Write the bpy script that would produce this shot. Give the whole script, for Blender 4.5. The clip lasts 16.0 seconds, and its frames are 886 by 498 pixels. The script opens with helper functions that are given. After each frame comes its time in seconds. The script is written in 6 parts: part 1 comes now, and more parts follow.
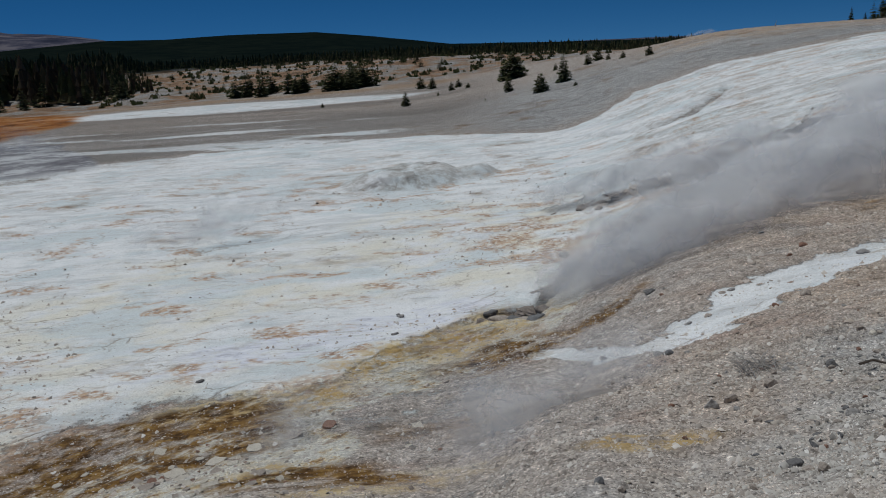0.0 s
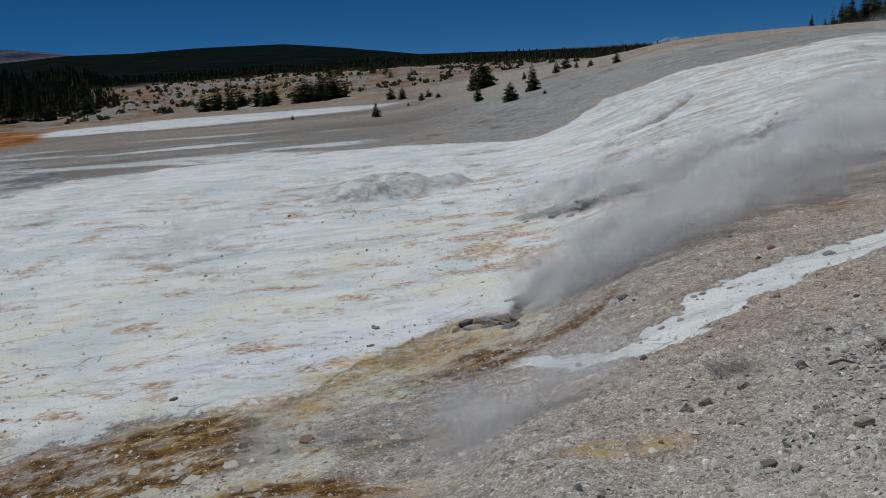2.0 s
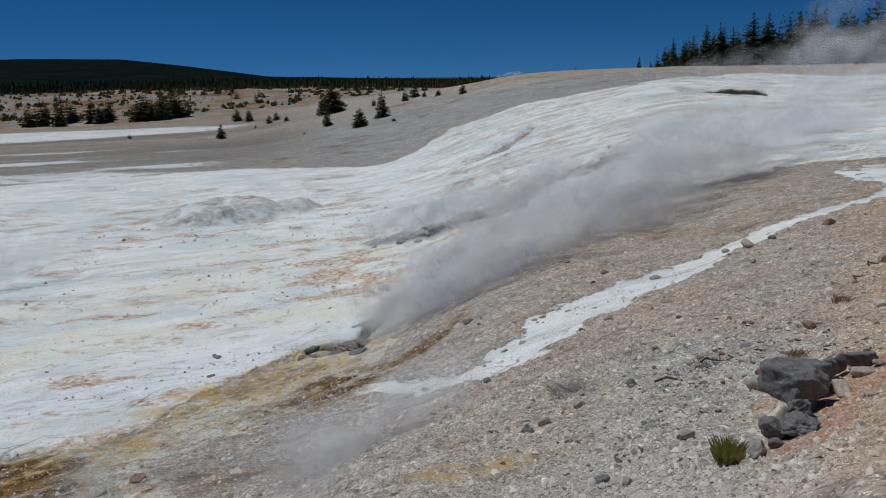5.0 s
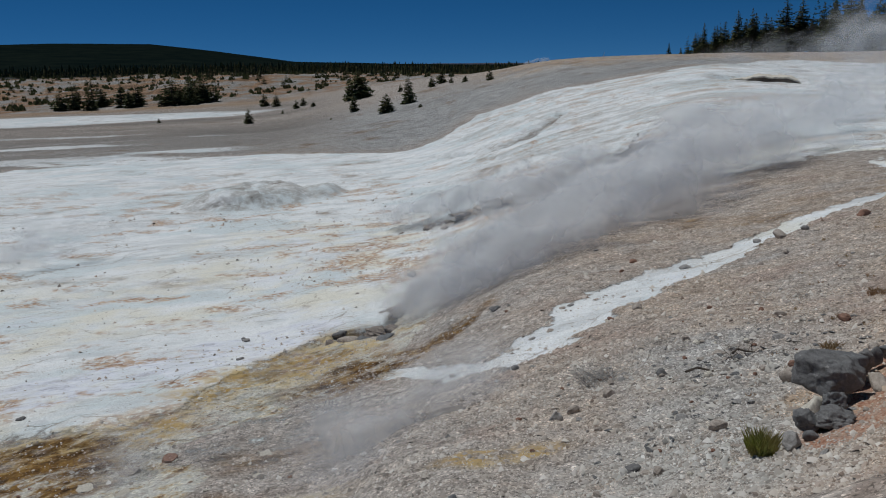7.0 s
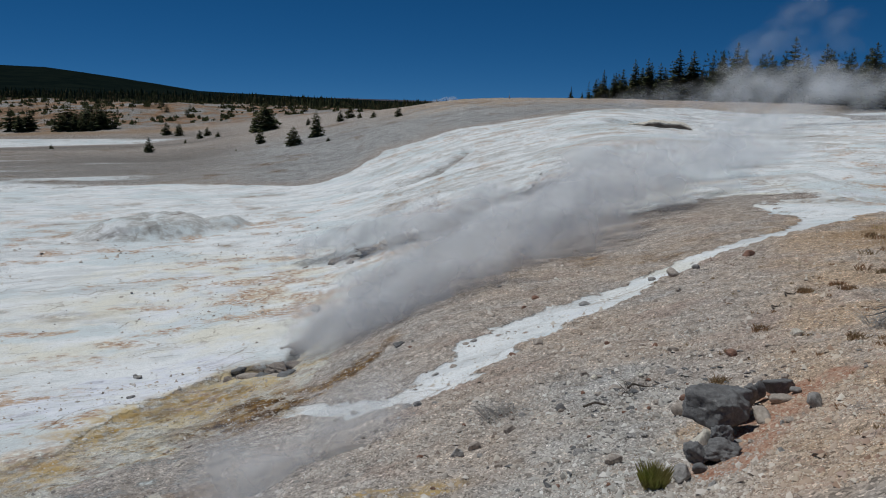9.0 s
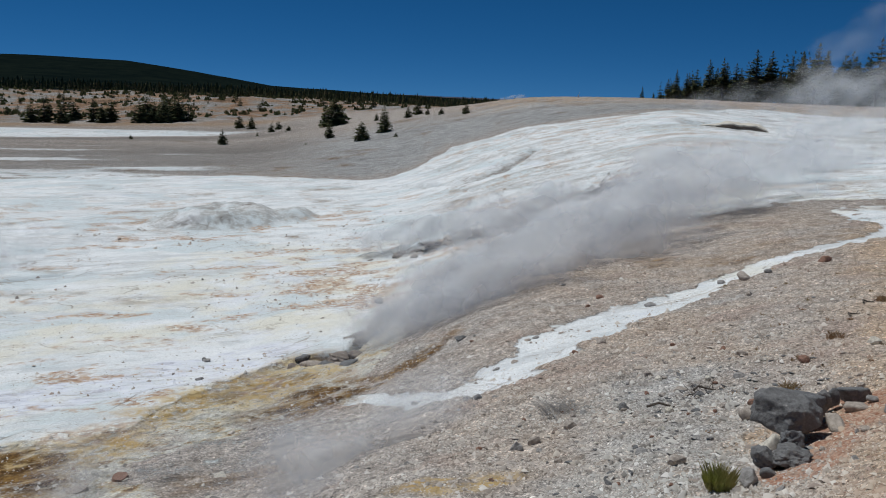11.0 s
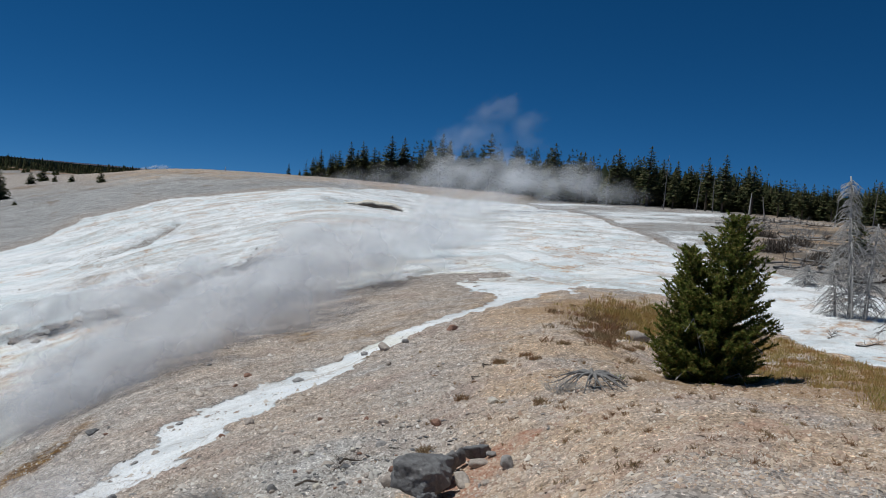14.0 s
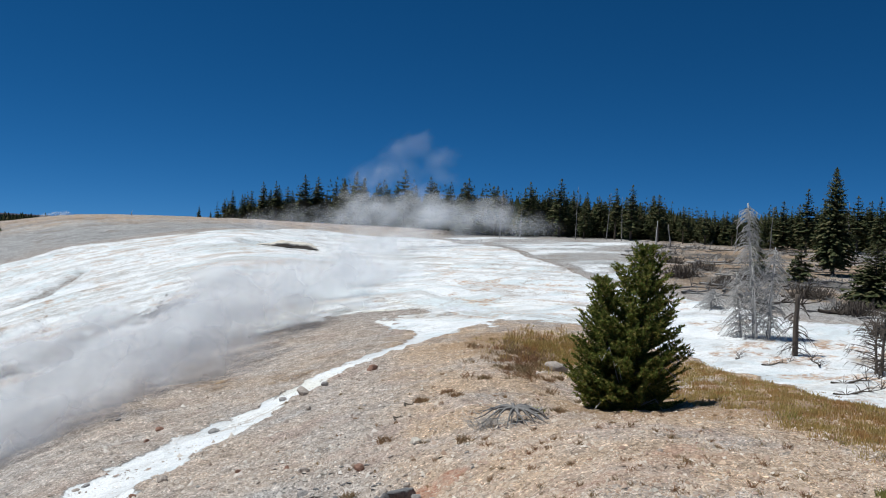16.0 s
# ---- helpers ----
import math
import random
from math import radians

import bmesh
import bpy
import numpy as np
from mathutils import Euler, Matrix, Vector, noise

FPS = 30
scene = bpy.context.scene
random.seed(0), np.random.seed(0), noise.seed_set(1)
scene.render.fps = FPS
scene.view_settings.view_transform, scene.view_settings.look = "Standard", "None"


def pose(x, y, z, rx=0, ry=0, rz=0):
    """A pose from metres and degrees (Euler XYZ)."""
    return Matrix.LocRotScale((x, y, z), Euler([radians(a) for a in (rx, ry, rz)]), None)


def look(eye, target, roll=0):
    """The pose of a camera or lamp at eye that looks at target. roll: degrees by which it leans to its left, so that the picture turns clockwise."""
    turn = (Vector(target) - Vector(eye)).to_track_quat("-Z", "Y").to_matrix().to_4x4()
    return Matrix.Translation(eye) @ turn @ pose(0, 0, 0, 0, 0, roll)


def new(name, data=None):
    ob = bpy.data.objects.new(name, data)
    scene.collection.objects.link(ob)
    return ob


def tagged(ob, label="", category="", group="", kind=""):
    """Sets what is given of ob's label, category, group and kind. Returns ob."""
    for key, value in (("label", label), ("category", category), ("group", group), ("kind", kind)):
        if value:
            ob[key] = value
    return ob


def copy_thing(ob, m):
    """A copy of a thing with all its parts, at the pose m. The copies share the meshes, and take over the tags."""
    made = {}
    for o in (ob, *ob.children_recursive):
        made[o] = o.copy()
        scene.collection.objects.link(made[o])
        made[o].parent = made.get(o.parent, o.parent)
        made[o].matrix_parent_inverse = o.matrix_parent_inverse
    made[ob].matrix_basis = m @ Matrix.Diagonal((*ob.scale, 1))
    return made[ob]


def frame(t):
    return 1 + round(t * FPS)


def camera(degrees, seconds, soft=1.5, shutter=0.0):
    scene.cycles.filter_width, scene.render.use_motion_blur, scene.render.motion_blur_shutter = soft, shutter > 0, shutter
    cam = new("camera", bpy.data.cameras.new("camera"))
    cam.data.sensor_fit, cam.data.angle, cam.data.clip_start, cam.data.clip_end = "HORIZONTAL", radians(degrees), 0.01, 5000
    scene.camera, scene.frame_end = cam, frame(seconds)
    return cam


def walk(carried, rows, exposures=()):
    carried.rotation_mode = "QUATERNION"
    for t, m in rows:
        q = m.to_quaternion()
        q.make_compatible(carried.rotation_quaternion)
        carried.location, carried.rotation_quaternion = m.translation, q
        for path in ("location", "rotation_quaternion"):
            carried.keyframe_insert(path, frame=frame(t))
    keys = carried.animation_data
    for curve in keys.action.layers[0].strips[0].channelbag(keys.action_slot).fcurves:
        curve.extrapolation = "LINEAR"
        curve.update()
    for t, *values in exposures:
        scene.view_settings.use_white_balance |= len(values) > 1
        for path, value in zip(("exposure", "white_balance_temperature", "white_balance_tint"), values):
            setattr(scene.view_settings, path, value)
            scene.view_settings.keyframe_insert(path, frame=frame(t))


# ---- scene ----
EYE = 12.0  # the overlook's eye height above the basin's datum
cam = camera(59.50, 16.0, soft=1.0)

# seconds, place, then yaw, pitch and roll in degrees
PATH = [
    (0, -0.000, -0.000, 12.000, 0.00, -14.43, -3.81),
    (0.5, -0.012, -0.010, 11.995, -0.82, -14.39, -4.09),
    (1, 0.013, -0.008, 12.001, -1.37, -14.42, -4.33),
    (1.5, -0.004, -0.006, 12.002, -1.77, -14.37, -4.36),
    (2, -0.006, -0.017, 12.024, -2.07, -13.87, -4.55),
    (2.5, 0.024, -0.006, 12.032, -2.22, -12.76, -4.67),
    (3, 0.073, 0.034, 12.012, -5.07, -12.12, -4.21),
    (3.5, 0.080, 0.011, 12.035, -9.03, -11.94, -3.62),
    (3.7, 0.097, 0.003, 12.030, -10.84, -11.84, -3.47),
    (5.8, -0.002, 0.041, 11.994, -13.72, -13.29, -1.68),
    (6, -0.017, 0.042, 12.008, -13.38, -13.40, -1.64),
    (6.5, -0.036, 0.031, 12.005, -12.30, -13.58, -1.58),
    (7, -0.033, 0.037, 12.009, -11.66, -13.53, -1.64),
    (7.5, -0.010, 0.033, 12.011, -11.50, -13.34, -1.67),
    (8, 0.026, 0.047, 12.015, -15.00, -12.23, -0.99),
    (8.2, 0.029, 0.041, 12.026, -17.52, -11.63, -0.58),
    (10.3, 0.007, 0.079, 11.921, -18.80, -10.74, 1.23),
    (10.5, 0.008, 0.076, 11.916, -17.13, -11.00, 1.37),
    (11, -0.014, 0.037, 11.923, -13.97, -11.23, 1.45),
    (11.5, 0.005, 0.068, 11.905, -11.84, -10.94, 1.10),
    (12, -0.034, 0.040, 11.929, -10.92, -10.98, 0.78),
    (12.5, 0.005, 0.049, 11.932, -15.11, -10.39, 1.69),
    (13, -0.063, -0.056, 11.987, -24.45, -8.72, 3.46),
    (13.5, -0.002, -0.025, 12.005, -33.51, -6.53, 4.28),
    (14, 0.004, -0.046, 12.017, -39.39, -4.56, 4.07),
    (14.5, 0.005, -0.056, 12.038, -42.11, -3.57, 3.40),
    (15, 0.018, -0.054, 12.055, -44.11, -2.71, 2.88),
    (15.5, 0.038, -0.045, 12.067, -45.53, -1.98, 2.39),
    (16, 0.055, -0.010, 12.063, -45.34, -1.58, 2.21),
]
EXPOSURES = [(0, -0.46, 6200, 6), (2, -0.42, 6200, 6), (3, -0.3, 6200, 6), (3.5, -0.18, 6200, 6), (5.8, -0.32, 6200, 6), (7, -0.36, 6200, 6), (8.2, -0.34, 6200, 6), (11, -0.06, 6200, 6), (12.5, -0.16, 6200, 6), (13, -0.17, 6200, 6), (13.5, -0.09, 6200, 6), (14, 0.11, 6200, 6), (15, 0.38, 6200, 6), (16, 0.46, 6200, 6)]
walk(cam, [(t, pose(x, y, z, 90 + pitch, 0, yaw) @ pose(0, 0, 0, 0, 0, roll)) for t, x, y, z, yaw, pitch, roll in PATH], EXPOSURES)

# ---- sky and sun: a clear high-altitude noon ----
SUN_BEARING, SUN_HEIGHT = -42.0, 65.0
world = bpy.data.worlds.new("clear_sky")
scene.world = world
world.use_nodes = True
sky = world.node_tree.nodes.new("ShaderNodeTexSky")
sky.sky_type, sky.sun_disc = "NISHITA", False
sky.sun_elevation, sky.sun_rotation = radians(SUN_HEIGHT), radians(SUN_BEARING)
sky.altitude, sky.air_density, sky.dust_density, sky.ozone_density = 2600, 0.5, 0.0, 5.0
# thin high air: the sky hardly pales towards the horizon
aim, lift = (world.node_tree.nodes.new(k) for k in ("ShaderNodeTexCoord", "ShaderNodeVectorMath"))
lift.inputs[1].default_value = (0, 0, 0.075)
world.node_tree.links.new(aim.outputs["Generated"], lift.inputs[0])
world.node_tree.links.new(lift.outputs[0], sky.inputs["Vector"])
deep = world.node_tree.nodes.new("ShaderNodeHueSaturation")
deep.inputs["Saturation"].default_value = 1.25
deep.inputs["Hue"].default_value = 0.496
world.node_tree.links.new(sky.outputs["Color"], deep.inputs["Color"])
world.node_tree.links.new(deep.outputs["Color"], world.node_tree.nodes["Background"].inputs["Color"])
world.node_tree.nodes["Background"].inputs["Strength"].default_value = 0.058

scene.cycles.transparent_max_bounces = 64
sun = new("sun", bpy.data.lights.new("sun", "SUN"))
sun.data.energy, sun.data.angle, sun.data.color = 3.05, radians(0.55), (1.0, 0.975, 0.94)
sb, sh = radians(SUN_BEARING), radians(SUN_HEIGHT)
sun.matrix_world = look((0, 0, 60), (-math.sin(sb) * math.cos(sh) * 40, -math.cos(sb) * math.cos(sh) * 40, 60 - math.sin(sh) * 40))
# ---- the shape of the land ----
def lattice(i, j, seed):
    h = (i * 374761393 + j * 668265263 + seed * 974711) & 0xFFFFFFFF
    h = ((h ^ (h >> 13)) * 1274126177) & 0xFFFFFFFF
    h = h ^ (h >> 16)
    return (h & 0xFFFF) / 65535.0


def vnoise(x, y, seed=0):
    """Smooth value noise, 0 to 1, one cell a unit."""
    xi, yi = np.floor(x).astype(np.int64), np.floor(y).astype(np.int64)
    u, v = x - xi, y - yi
    u, v = u * u * (3 - 2 * u), v * v * (3 - 2 * v)
    a, b = lattice(xi, yi, seed), lattice(xi + 1, yi, seed)
    c, d = lattice(xi, yi + 1, seed), lattice(xi + 1, yi + 1, seed)
    return (a * (1 - u) + b * u) * (1 - v) + (c * (1 - u) + d * u) * v


def fbm(x, y, size, octaves=4, seed=0, gain=0.5):
    """Layered noise about 0, from -1 to 1, whose largest features are size metres across."""
    total, amp, norm, fx, fy = 0.0, 1.0, 0.0, x / size, y / size
    for k in range(octaves):
        total = total + amp * (vnoise(fx + 17.3 * k, fy - 9.1 * k, seed + k) * 2 - 1)
        norm += amp
        amp *= gain
        fx, fy = fx * 2.03, fy * 2.03
    return total / norm


def smooth(a, b, x):
    t = np.clip((x - a) / (b - a), 0, 1)
    return t * t * (3 - 2 * t)


# Sections of the land outward from the overlook: bearing (degrees clockwise from +y), then (metres out, height below the eye).
SECTIONS = [
    (-75, [(2, -1.65), (8, -3.2), (16, -7.0), (80, -9.0), (300, -9.5), (380, -6.0), (600, -4.0)]),
    (-33, [(2, -1.7), (6, -3.4), (14, -6.9), (17, -7.3), (30, -8.2), (81, -9.0), (196, -9.6), (300, -9.4), (380, -4.0), (600, -4.0)]),
    (-20, [(2, -1.7), (6, -3.5), (10, -5.6), (17.5, -7.3), (30, -8.3), (85, -9.1), (190, -9.5), (290, -9.4), (370, 0.0), (600, -3.0)]),
    (0, [(2, -1.7), (8.2, -5.1), (20, -7.5), (57, -9.0), (92, -9.2), (170, -9.5), (215, -9.4), (300, -2.0), (600, -4.0)]),
    (10, [(2, -1.7), (7.5, -4.25), (14, -5.9), (25, -7.4), (36, -8.0), (80, -8.8), (105, -6.5), (150, -3.8), (260, -4.5), (600, -8.0)]),
    (20, [(2, -1.7), (7, -4.2), (13.5, -5.0), (33, -6.0), (55, -6.2), (85, -4.2), (140, 0.75), (200, -3.0), (600, -9.0)]),
    (30, [(2, -1.7), (6.5, -3.7), (19, -4.9), (36, -5.7), (50, -4.3), (75, -1.95), (130, 0.35), (180, 0.3), (600, -6.0)]),
    (40, [(2, -1.7), (7, -3.3), (9.1, -3.8), (24, -4.15), (38, -4.25), (60, -3.9), (110, -2.3), (170, -0.5), (600, 2.0)]),
    (50, [(2, -1.65), (7.5, -2.65), (15, -3.35), (30, -3.5), (38, -3.95), (75, -2.2), (110, -1.4), (130, -0.9), (600, 3.0)]),
    (58, [(2, -1.6), (6, -2.0), (11, -2.5), (19, -4.1), (27, -3.9), (40, -3.5), (75, -2.0), (110, -1.0), (600, 3.0)]),
    (68, [(2, -1.6), (6.5, -2.0), (12, -2.7), (19, -3.3), (26, -3.9), (45, -3.3), (55, -3.0), (100, -1.2), (600, 3.0)]),
    (85, [(2, -1.6), (7, -1.95), (12, -2.7), (20, -3.4), (28, -3.9), (50, -3.3), (60, -2.9), (100, -1.1), (600, 3.0)]),
]
LOG0, LOG1, LOGN = math.log(1.2), math.log(700.0), 420


def land_table():
    """The sections, spread over bearing and the logarithm of distance, with their corners worn round."""
    logs = np.linspace(LOG0, LOG1, LOGN)
    rows = np.array([np.interp(logs, [math.log(d) for d, z in s], [z for d, z in s]) for b, s in SECTIONS])
    bearings = np.arange(-80, 91, 1.0)
    at = [b for b, s in SECTIONS]
    table = np.array([[np.interp(b, at, rows[:, k]) for k in range(LOGN)] for b in bearings])

    def worn(a, sigma, axis):
        n = int(3 * sigma)
        w = np.exp(-0.5 * (np.arange(-n, n + 1) / sigma) ** 2)
        w /= w.sum()
        return np.apply_along_axis(lambda r: np.convolve(np.pad(r, n, mode="edge"), w, "valid"), axis, a)
    return bearings, worn(worn(table, 2.0, 0), 5.0, 1)


BEARINGS, LAND = land_table()


def bearing_of(x, y):
    return np.degrees(np.arctan2(x, y))


def base_height(x, y):
    """Height of the land without its small relief, above the datum."""
    r = np.maximum(np.hypot(x, y), 1.21)
    b = np.clip(bearing_of(x, y), -79.9, 89.9)
    u = np.clip((np.log(r) - LOG0) / (LOG1 - LOG0) * (LOGN - 1), 0, LOGN - 1.001)
    v = b + 80
    i, j = u.astype(int), v.astype(int)
    u, v = u - i, v - j
    z = (LAND[j, i] * (1 - u) + LAND[j, i + 1] * u) * (1 - v) + (LAND[j + 1, i] * (1 - u) + LAND[j + 1, i + 1] * u) * v
    # behind the overlook the ground stays level
    behind = smooth(95, 130, np.abs(bearing_of(x, y) - 10))
    z = z * (1 - behind) + (-1.8 - 0.01 * np.minimum(r, 200)) * behind
    # distant forested plateau and the range beyond it
    b = bearing_of(x, y)
    ridge = np.interp(b, [-80, -34, -27, -22, -18, -14, -8, -3.5, 1.5, 8, 20, 60], [40, 60, 74, 84, 80, 82, 76, 52, 20, 8, -10, 10])
    z = z + smooth(800, 2500, r) * (ridge + 3 * fbm(x, y, 300, 3, 5))
    peaks = np.interp(b, [-80, -32, -28, -25, -22, -19, -10], [60, 130, 138, 116, 62, 12, 0])
    z = z + smooth(2900, 4100, r) * peaks * (1 + 0.25 * fbm(x, y, 420, 4, 9))
    return z + EYE

# ---- materials ----
class Nodes:
    """Short names for the nodes of one material."""

    def __init__(self, name, rough=0.9):
        self.material = bpy.data.materials.new(name)
        self.material.use_nodes = True
        self.tree = self.material.node_tree
        self.shader = self.tree.nodes["Principled BSDF"]
        self.shader.inputs["Roughness"].default_value = rough
        self.shader.inputs["Specular IOR Level"].default_value = 0.25
        self.place = self.tree.nodes.new("ShaderNodeNewGeometry").outputs["Position"]

    def put(self, socket, value):
        if hasattr(value, "is_linked"):
            self.tree.links.new(value, socket)
        else:
            socket.default_value = (*value, 1.0) if isinstance(value, tuple) and len(value) == 3 and socket.type == "RGBA" else value

    def object_place(self):
        return self.tree.nodes.new("ShaderNodeTexCoord").outputs["Object"]

    def chance(self):
        return self.tree.nodes.new("ShaderNodeObjectInfo").outputs["Random"]

    def island(self):
        return self.tree.nodes.new("ShaderNodeNewGeometry").outputs["Random Per Island"]

    def scaled(self, vector, scale):
        n = self.tree.nodes.new("ShaderNodeMapping")
        n.inputs["Scale"].default_value = scale
        self.put(n.inputs["Vector"], vector)
        return n.outputs["Vector"]

    def turned(self, vector, angle, scale):
        """Coordinates turned about z, then stretched."""
        n = self.tree.nodes.new("ShaderNodeMapping")
        n.inputs["Rotation"].default_value = (0, 0, radians(angle))
        self.put(n.inputs["Vector"], vector)
        return self.scaled(n.outputs["Vector"], scale)

    def vector_of(self, name):
        n = self.tree.nodes.new("ShaderNodeAttribute")
        n.attribute_name = name
        return n.outputs["Vector"]

    def noise(self, scale, detail=4.0, rough=0.55, vector=None, warp=0.0):
        n = self.tree.nodes.new("ShaderNodeTexNoise")
        n.inputs["Scale"].default_value, n.inputs["Detail"].default_value = scale, detail
        n.inputs["Roughness"].default_value, n.inputs["Distortion"].default_value = rough, warp
        self.put(n.inputs["Vector"], self.place if vector is None else vector)
        return n.outputs["Fac"]

    def cells(self, scale, out="Color", vector=None, feature="F1"):
        n = self.tree.nodes.new("ShaderNodeTexVoronoi")
        n.feature = feature
        n.inputs["Scale"].default_value = scale
        self.put(n.inputs["Vector"], self.place if vector is None else vector)
        return n.outputs[out]

    def ramp(self, fac, *stops):
        n = self.tree.nodes.new("ShaderNodeValToRGB")
        while len(n.color_ramp.elements) < len(stops):
            n.color_ramp.elements.new(0.5)
        for e, (at, colour) in zip(n.color_ramp.elements, stops):
            e.position = at
            e.color = (*colour, 1.0) if isinstance(colour, tuple) else (colour, colour, colour, 1.0)
        self.put(n.inputs["Fac"], fac)
        return n.outputs["Color"]

    def span(self, value, a, b):
        n = self.tree.nodes.new("ShaderNodeMapRange")
        n.interpolation_type = "SMOOTHSTEP"
        n.inputs["From Min"].default_value, n.inputs["From Max"].default_value = a, b
        self.put(n.inputs["Value"], value)
        return n.outputs["Result"]

    def mix(self, fac, a, b, how="MIX"):
        n = self.tree.nodes.new("ShaderNodeMix")
        n.data_type, n.blend_type = "RGBA", how
        self.put(n.inputs[0], fac)
        self.put(n.inputs[6], a)
        self.put(n.inputs[7], b)
        return n.outputs[2]

    def sum(self, how, a, b):
        n = self.tree.nodes.new("ShaderNodeMath")
        n.operation = how
        self.put(n.inputs[0], a)
        self.put(n.inputs[1], b)
        return n.outputs[0]

    def layer(self, name):
        n = self.tree.nodes.new("ShaderNodeAttribute")
        n.attribute_name = name
        s = self.tree.nodes.new("ShaderNodeSeparateColor")
        self.put(s.inputs[0], n.outputs["Color"])
        return s.outputs[0], s.outputs[1], s.outputs[2]

    def bump(self, height, strength, distance):
        n = self.tree.nodes.new("ShaderNodeBump")
        n.inputs["Strength"].default_value, n.inputs["Distance"].default_value = strength, distance
        self.put(n.inputs["Height"], height)
        self.put(self.shader.inputs["Normal"], n.outputs["Normal"])

    def leaf(self, colour, share=0.45):
        """Thin foliage: part of the light passes through."""
        self.put(self.shader.inputs["Base Color"], colour)
        through_leaf = self.tree.nodes.new("ShaderNodeBsdfTranslucent")
        self.put(through_leaf.inputs["Color"], colour)
        both = self.tree.nodes.new("ShaderNodeMixShader")
        both.inputs[0].default_value = share
        self.tree.links.new(self.shader.outputs[0], both.inputs[1])
        self.tree.links.new(through_leaf.outputs[0], both.inputs[2])
        self.tree.links.new(both.outputs[0], self.tree.nodes["Material Output"].inputs["Surface"])
        return self.material

    def done(self, colour):
        self.put(self.shader.inputs["Base Color"], colour)
        return self.material


def ground_material():
    m = Nodes("thermal_ground", 0.95)
    m.shader.inputs["Specular IOR Level"].default_value = 0.03
    white, cream, rust = m.layer("sinter")
    grey, pink, litter = m.layer("gravel")
    dark, ochre, pool = m.layer("cover")
    wood, bank, fleck = m.layer("land")
    mat, scarp, dull = m.layer("algae")
    apron, cool, hill = m.layer("tint")
    bed = m.vector_of("bedding")
    hazed_range, red, _ = m.layer("extra")
    # ragged, crisp outlines where crust meets gravel
    ragged = m.sum("ADD", white, m.sum("MULTIPLY", m.sum("SUBTRACT", m.noise(2.6, 12, 0.85), 0.5), 1.5))
    white = m.span(ragged, 0.38, 0.56)
    coarse, fine, mid = m.noise(0.45, 6, 0.6), m.noise(28, 3), m.noise(3.2, 7, 0.65)
    pebble_tone = m.tree.nodes.new("ShaderNodeSeparateColor")
    m.put(pebble_tone.inputs[0], m.cells(36))
    tone = pebble_tone.outputs[0]
    chip_tone = m.tree.nodes.new("ShaderNodeSeparateColor")
    m.put(chip_tone.inputs[0], m.cells(13))
    chip = chip_tone.outputs[1]
    # bare volcanic gravel: tan, speckled with pale and dark chips
    c = m.ramp(mid, (0.3, (0.34, 0.29, 0.25)), (0.5, (0.47, 0.415, 0.37)), (0.72, (0.60, 0.545, 0.50)))
    c = m.mix(m.sum("MULTIPLY", grey, m.span(mid, 0.2, 0.55)), c, m.ramp(m.noise(1.1, 9, 0.72, m.scaled(m.place, (0.5, 1, 1))), (0.3, (0.25, 0.25, 0.25)), (0.5, (0.44, 0.44, 0.435)), (0.7, (0.58, 0.58, 0.575))))
    c = m.mix(m.sum("MULTIPLY", pink, m.span(coarse, 0.3, 0.62)), c, m.mix(mid, (0.48, 0.325, 0.21), (0.62, 0.495, 0.37)))
    c = m.mix(m.sum("MULTIPLY", m.span(m.noise(0.7, 6, 0.65, m.scaled(m.place, (0.7, 1, 1))), 0.52, 0.68), m.sum("SUBTRACT", 1.0, grey)), c, m.mix(mid, (0.35, 0.27, 0.225), (0.52, 0.43, 0.37)))
    c = m.mix(0.9, c, m.ramp(m.noise(2.2, 9, 0.8, m.scaled(m.place, (0.7, 1, 1))), (0.32, 0.62), (0.5, 1.0), (0.68, 1.32)), "MULTIPLY")
    c = m.mix(m.sum("MULTIPLY", m.span(m.noise(1.6, 7, 0.7, m.scaled(m.place, (0.5, 1, 1))), 0.60, 0.70), 0.7), c, (0.62, 0.58, 0.53))
    c = m.mix(m.sum("MULTIPLY", bank, 0.9), c, m.ramp(m.noise(0.09, 7, 0.65), (0.32, (0.09, 0.06, 0.04)), (0.40, (0.20, 0.12, 0.07)), (0.47, (0.33, 0.195, 0.11)), (0.51, (0.28, 0.24, 0.20)), (0.57, (0.30, 0.29, 0.275)), (0.7, (0.40, 0.39, 0.38))))
    c = m.mix(0.9, c, m.ramp(tone, (0.0, 0.42), (0.35, 0.85), (0.75, 1.0), (0.9, 1.25), (1.0, 1.8)), "MULTIPLY")
    c = m.mix(0.6, c, m.ramp(chip, (0.0, 0.45), (0.25, 0.92), (0.8, 1.05), (1.0, 1.6)), "MULTIPLY")
    c = m.mix(m.sum("MULTIPLY", litter, m.span(fine, 0.2, 0.7)), c, (0.32, 0.20, 0.10))
    # white sinter crust: cool white, dulled to grey and cream, crazed by fine cracks
    flow = m.scaled(m.place, (0.8, 1.15, 1.15))
    w = m.ramp(m.noise(0.7, 9, 0.66, flow), (0.26, (0.54, 0.555, 0.56)), (0.40, (0.72, 0.74, 0.745)), (0.53, (0.83, 0.84, 0.84)), (0.75, (0.89, 0.89, 0.89)))
    w = m.mix(m.sum("MULTIPLY", cream, m.span(m.noise(0.5, 7, 0.6), 0.38, 0.62)), w, (0.80, 0.77, 0.675))
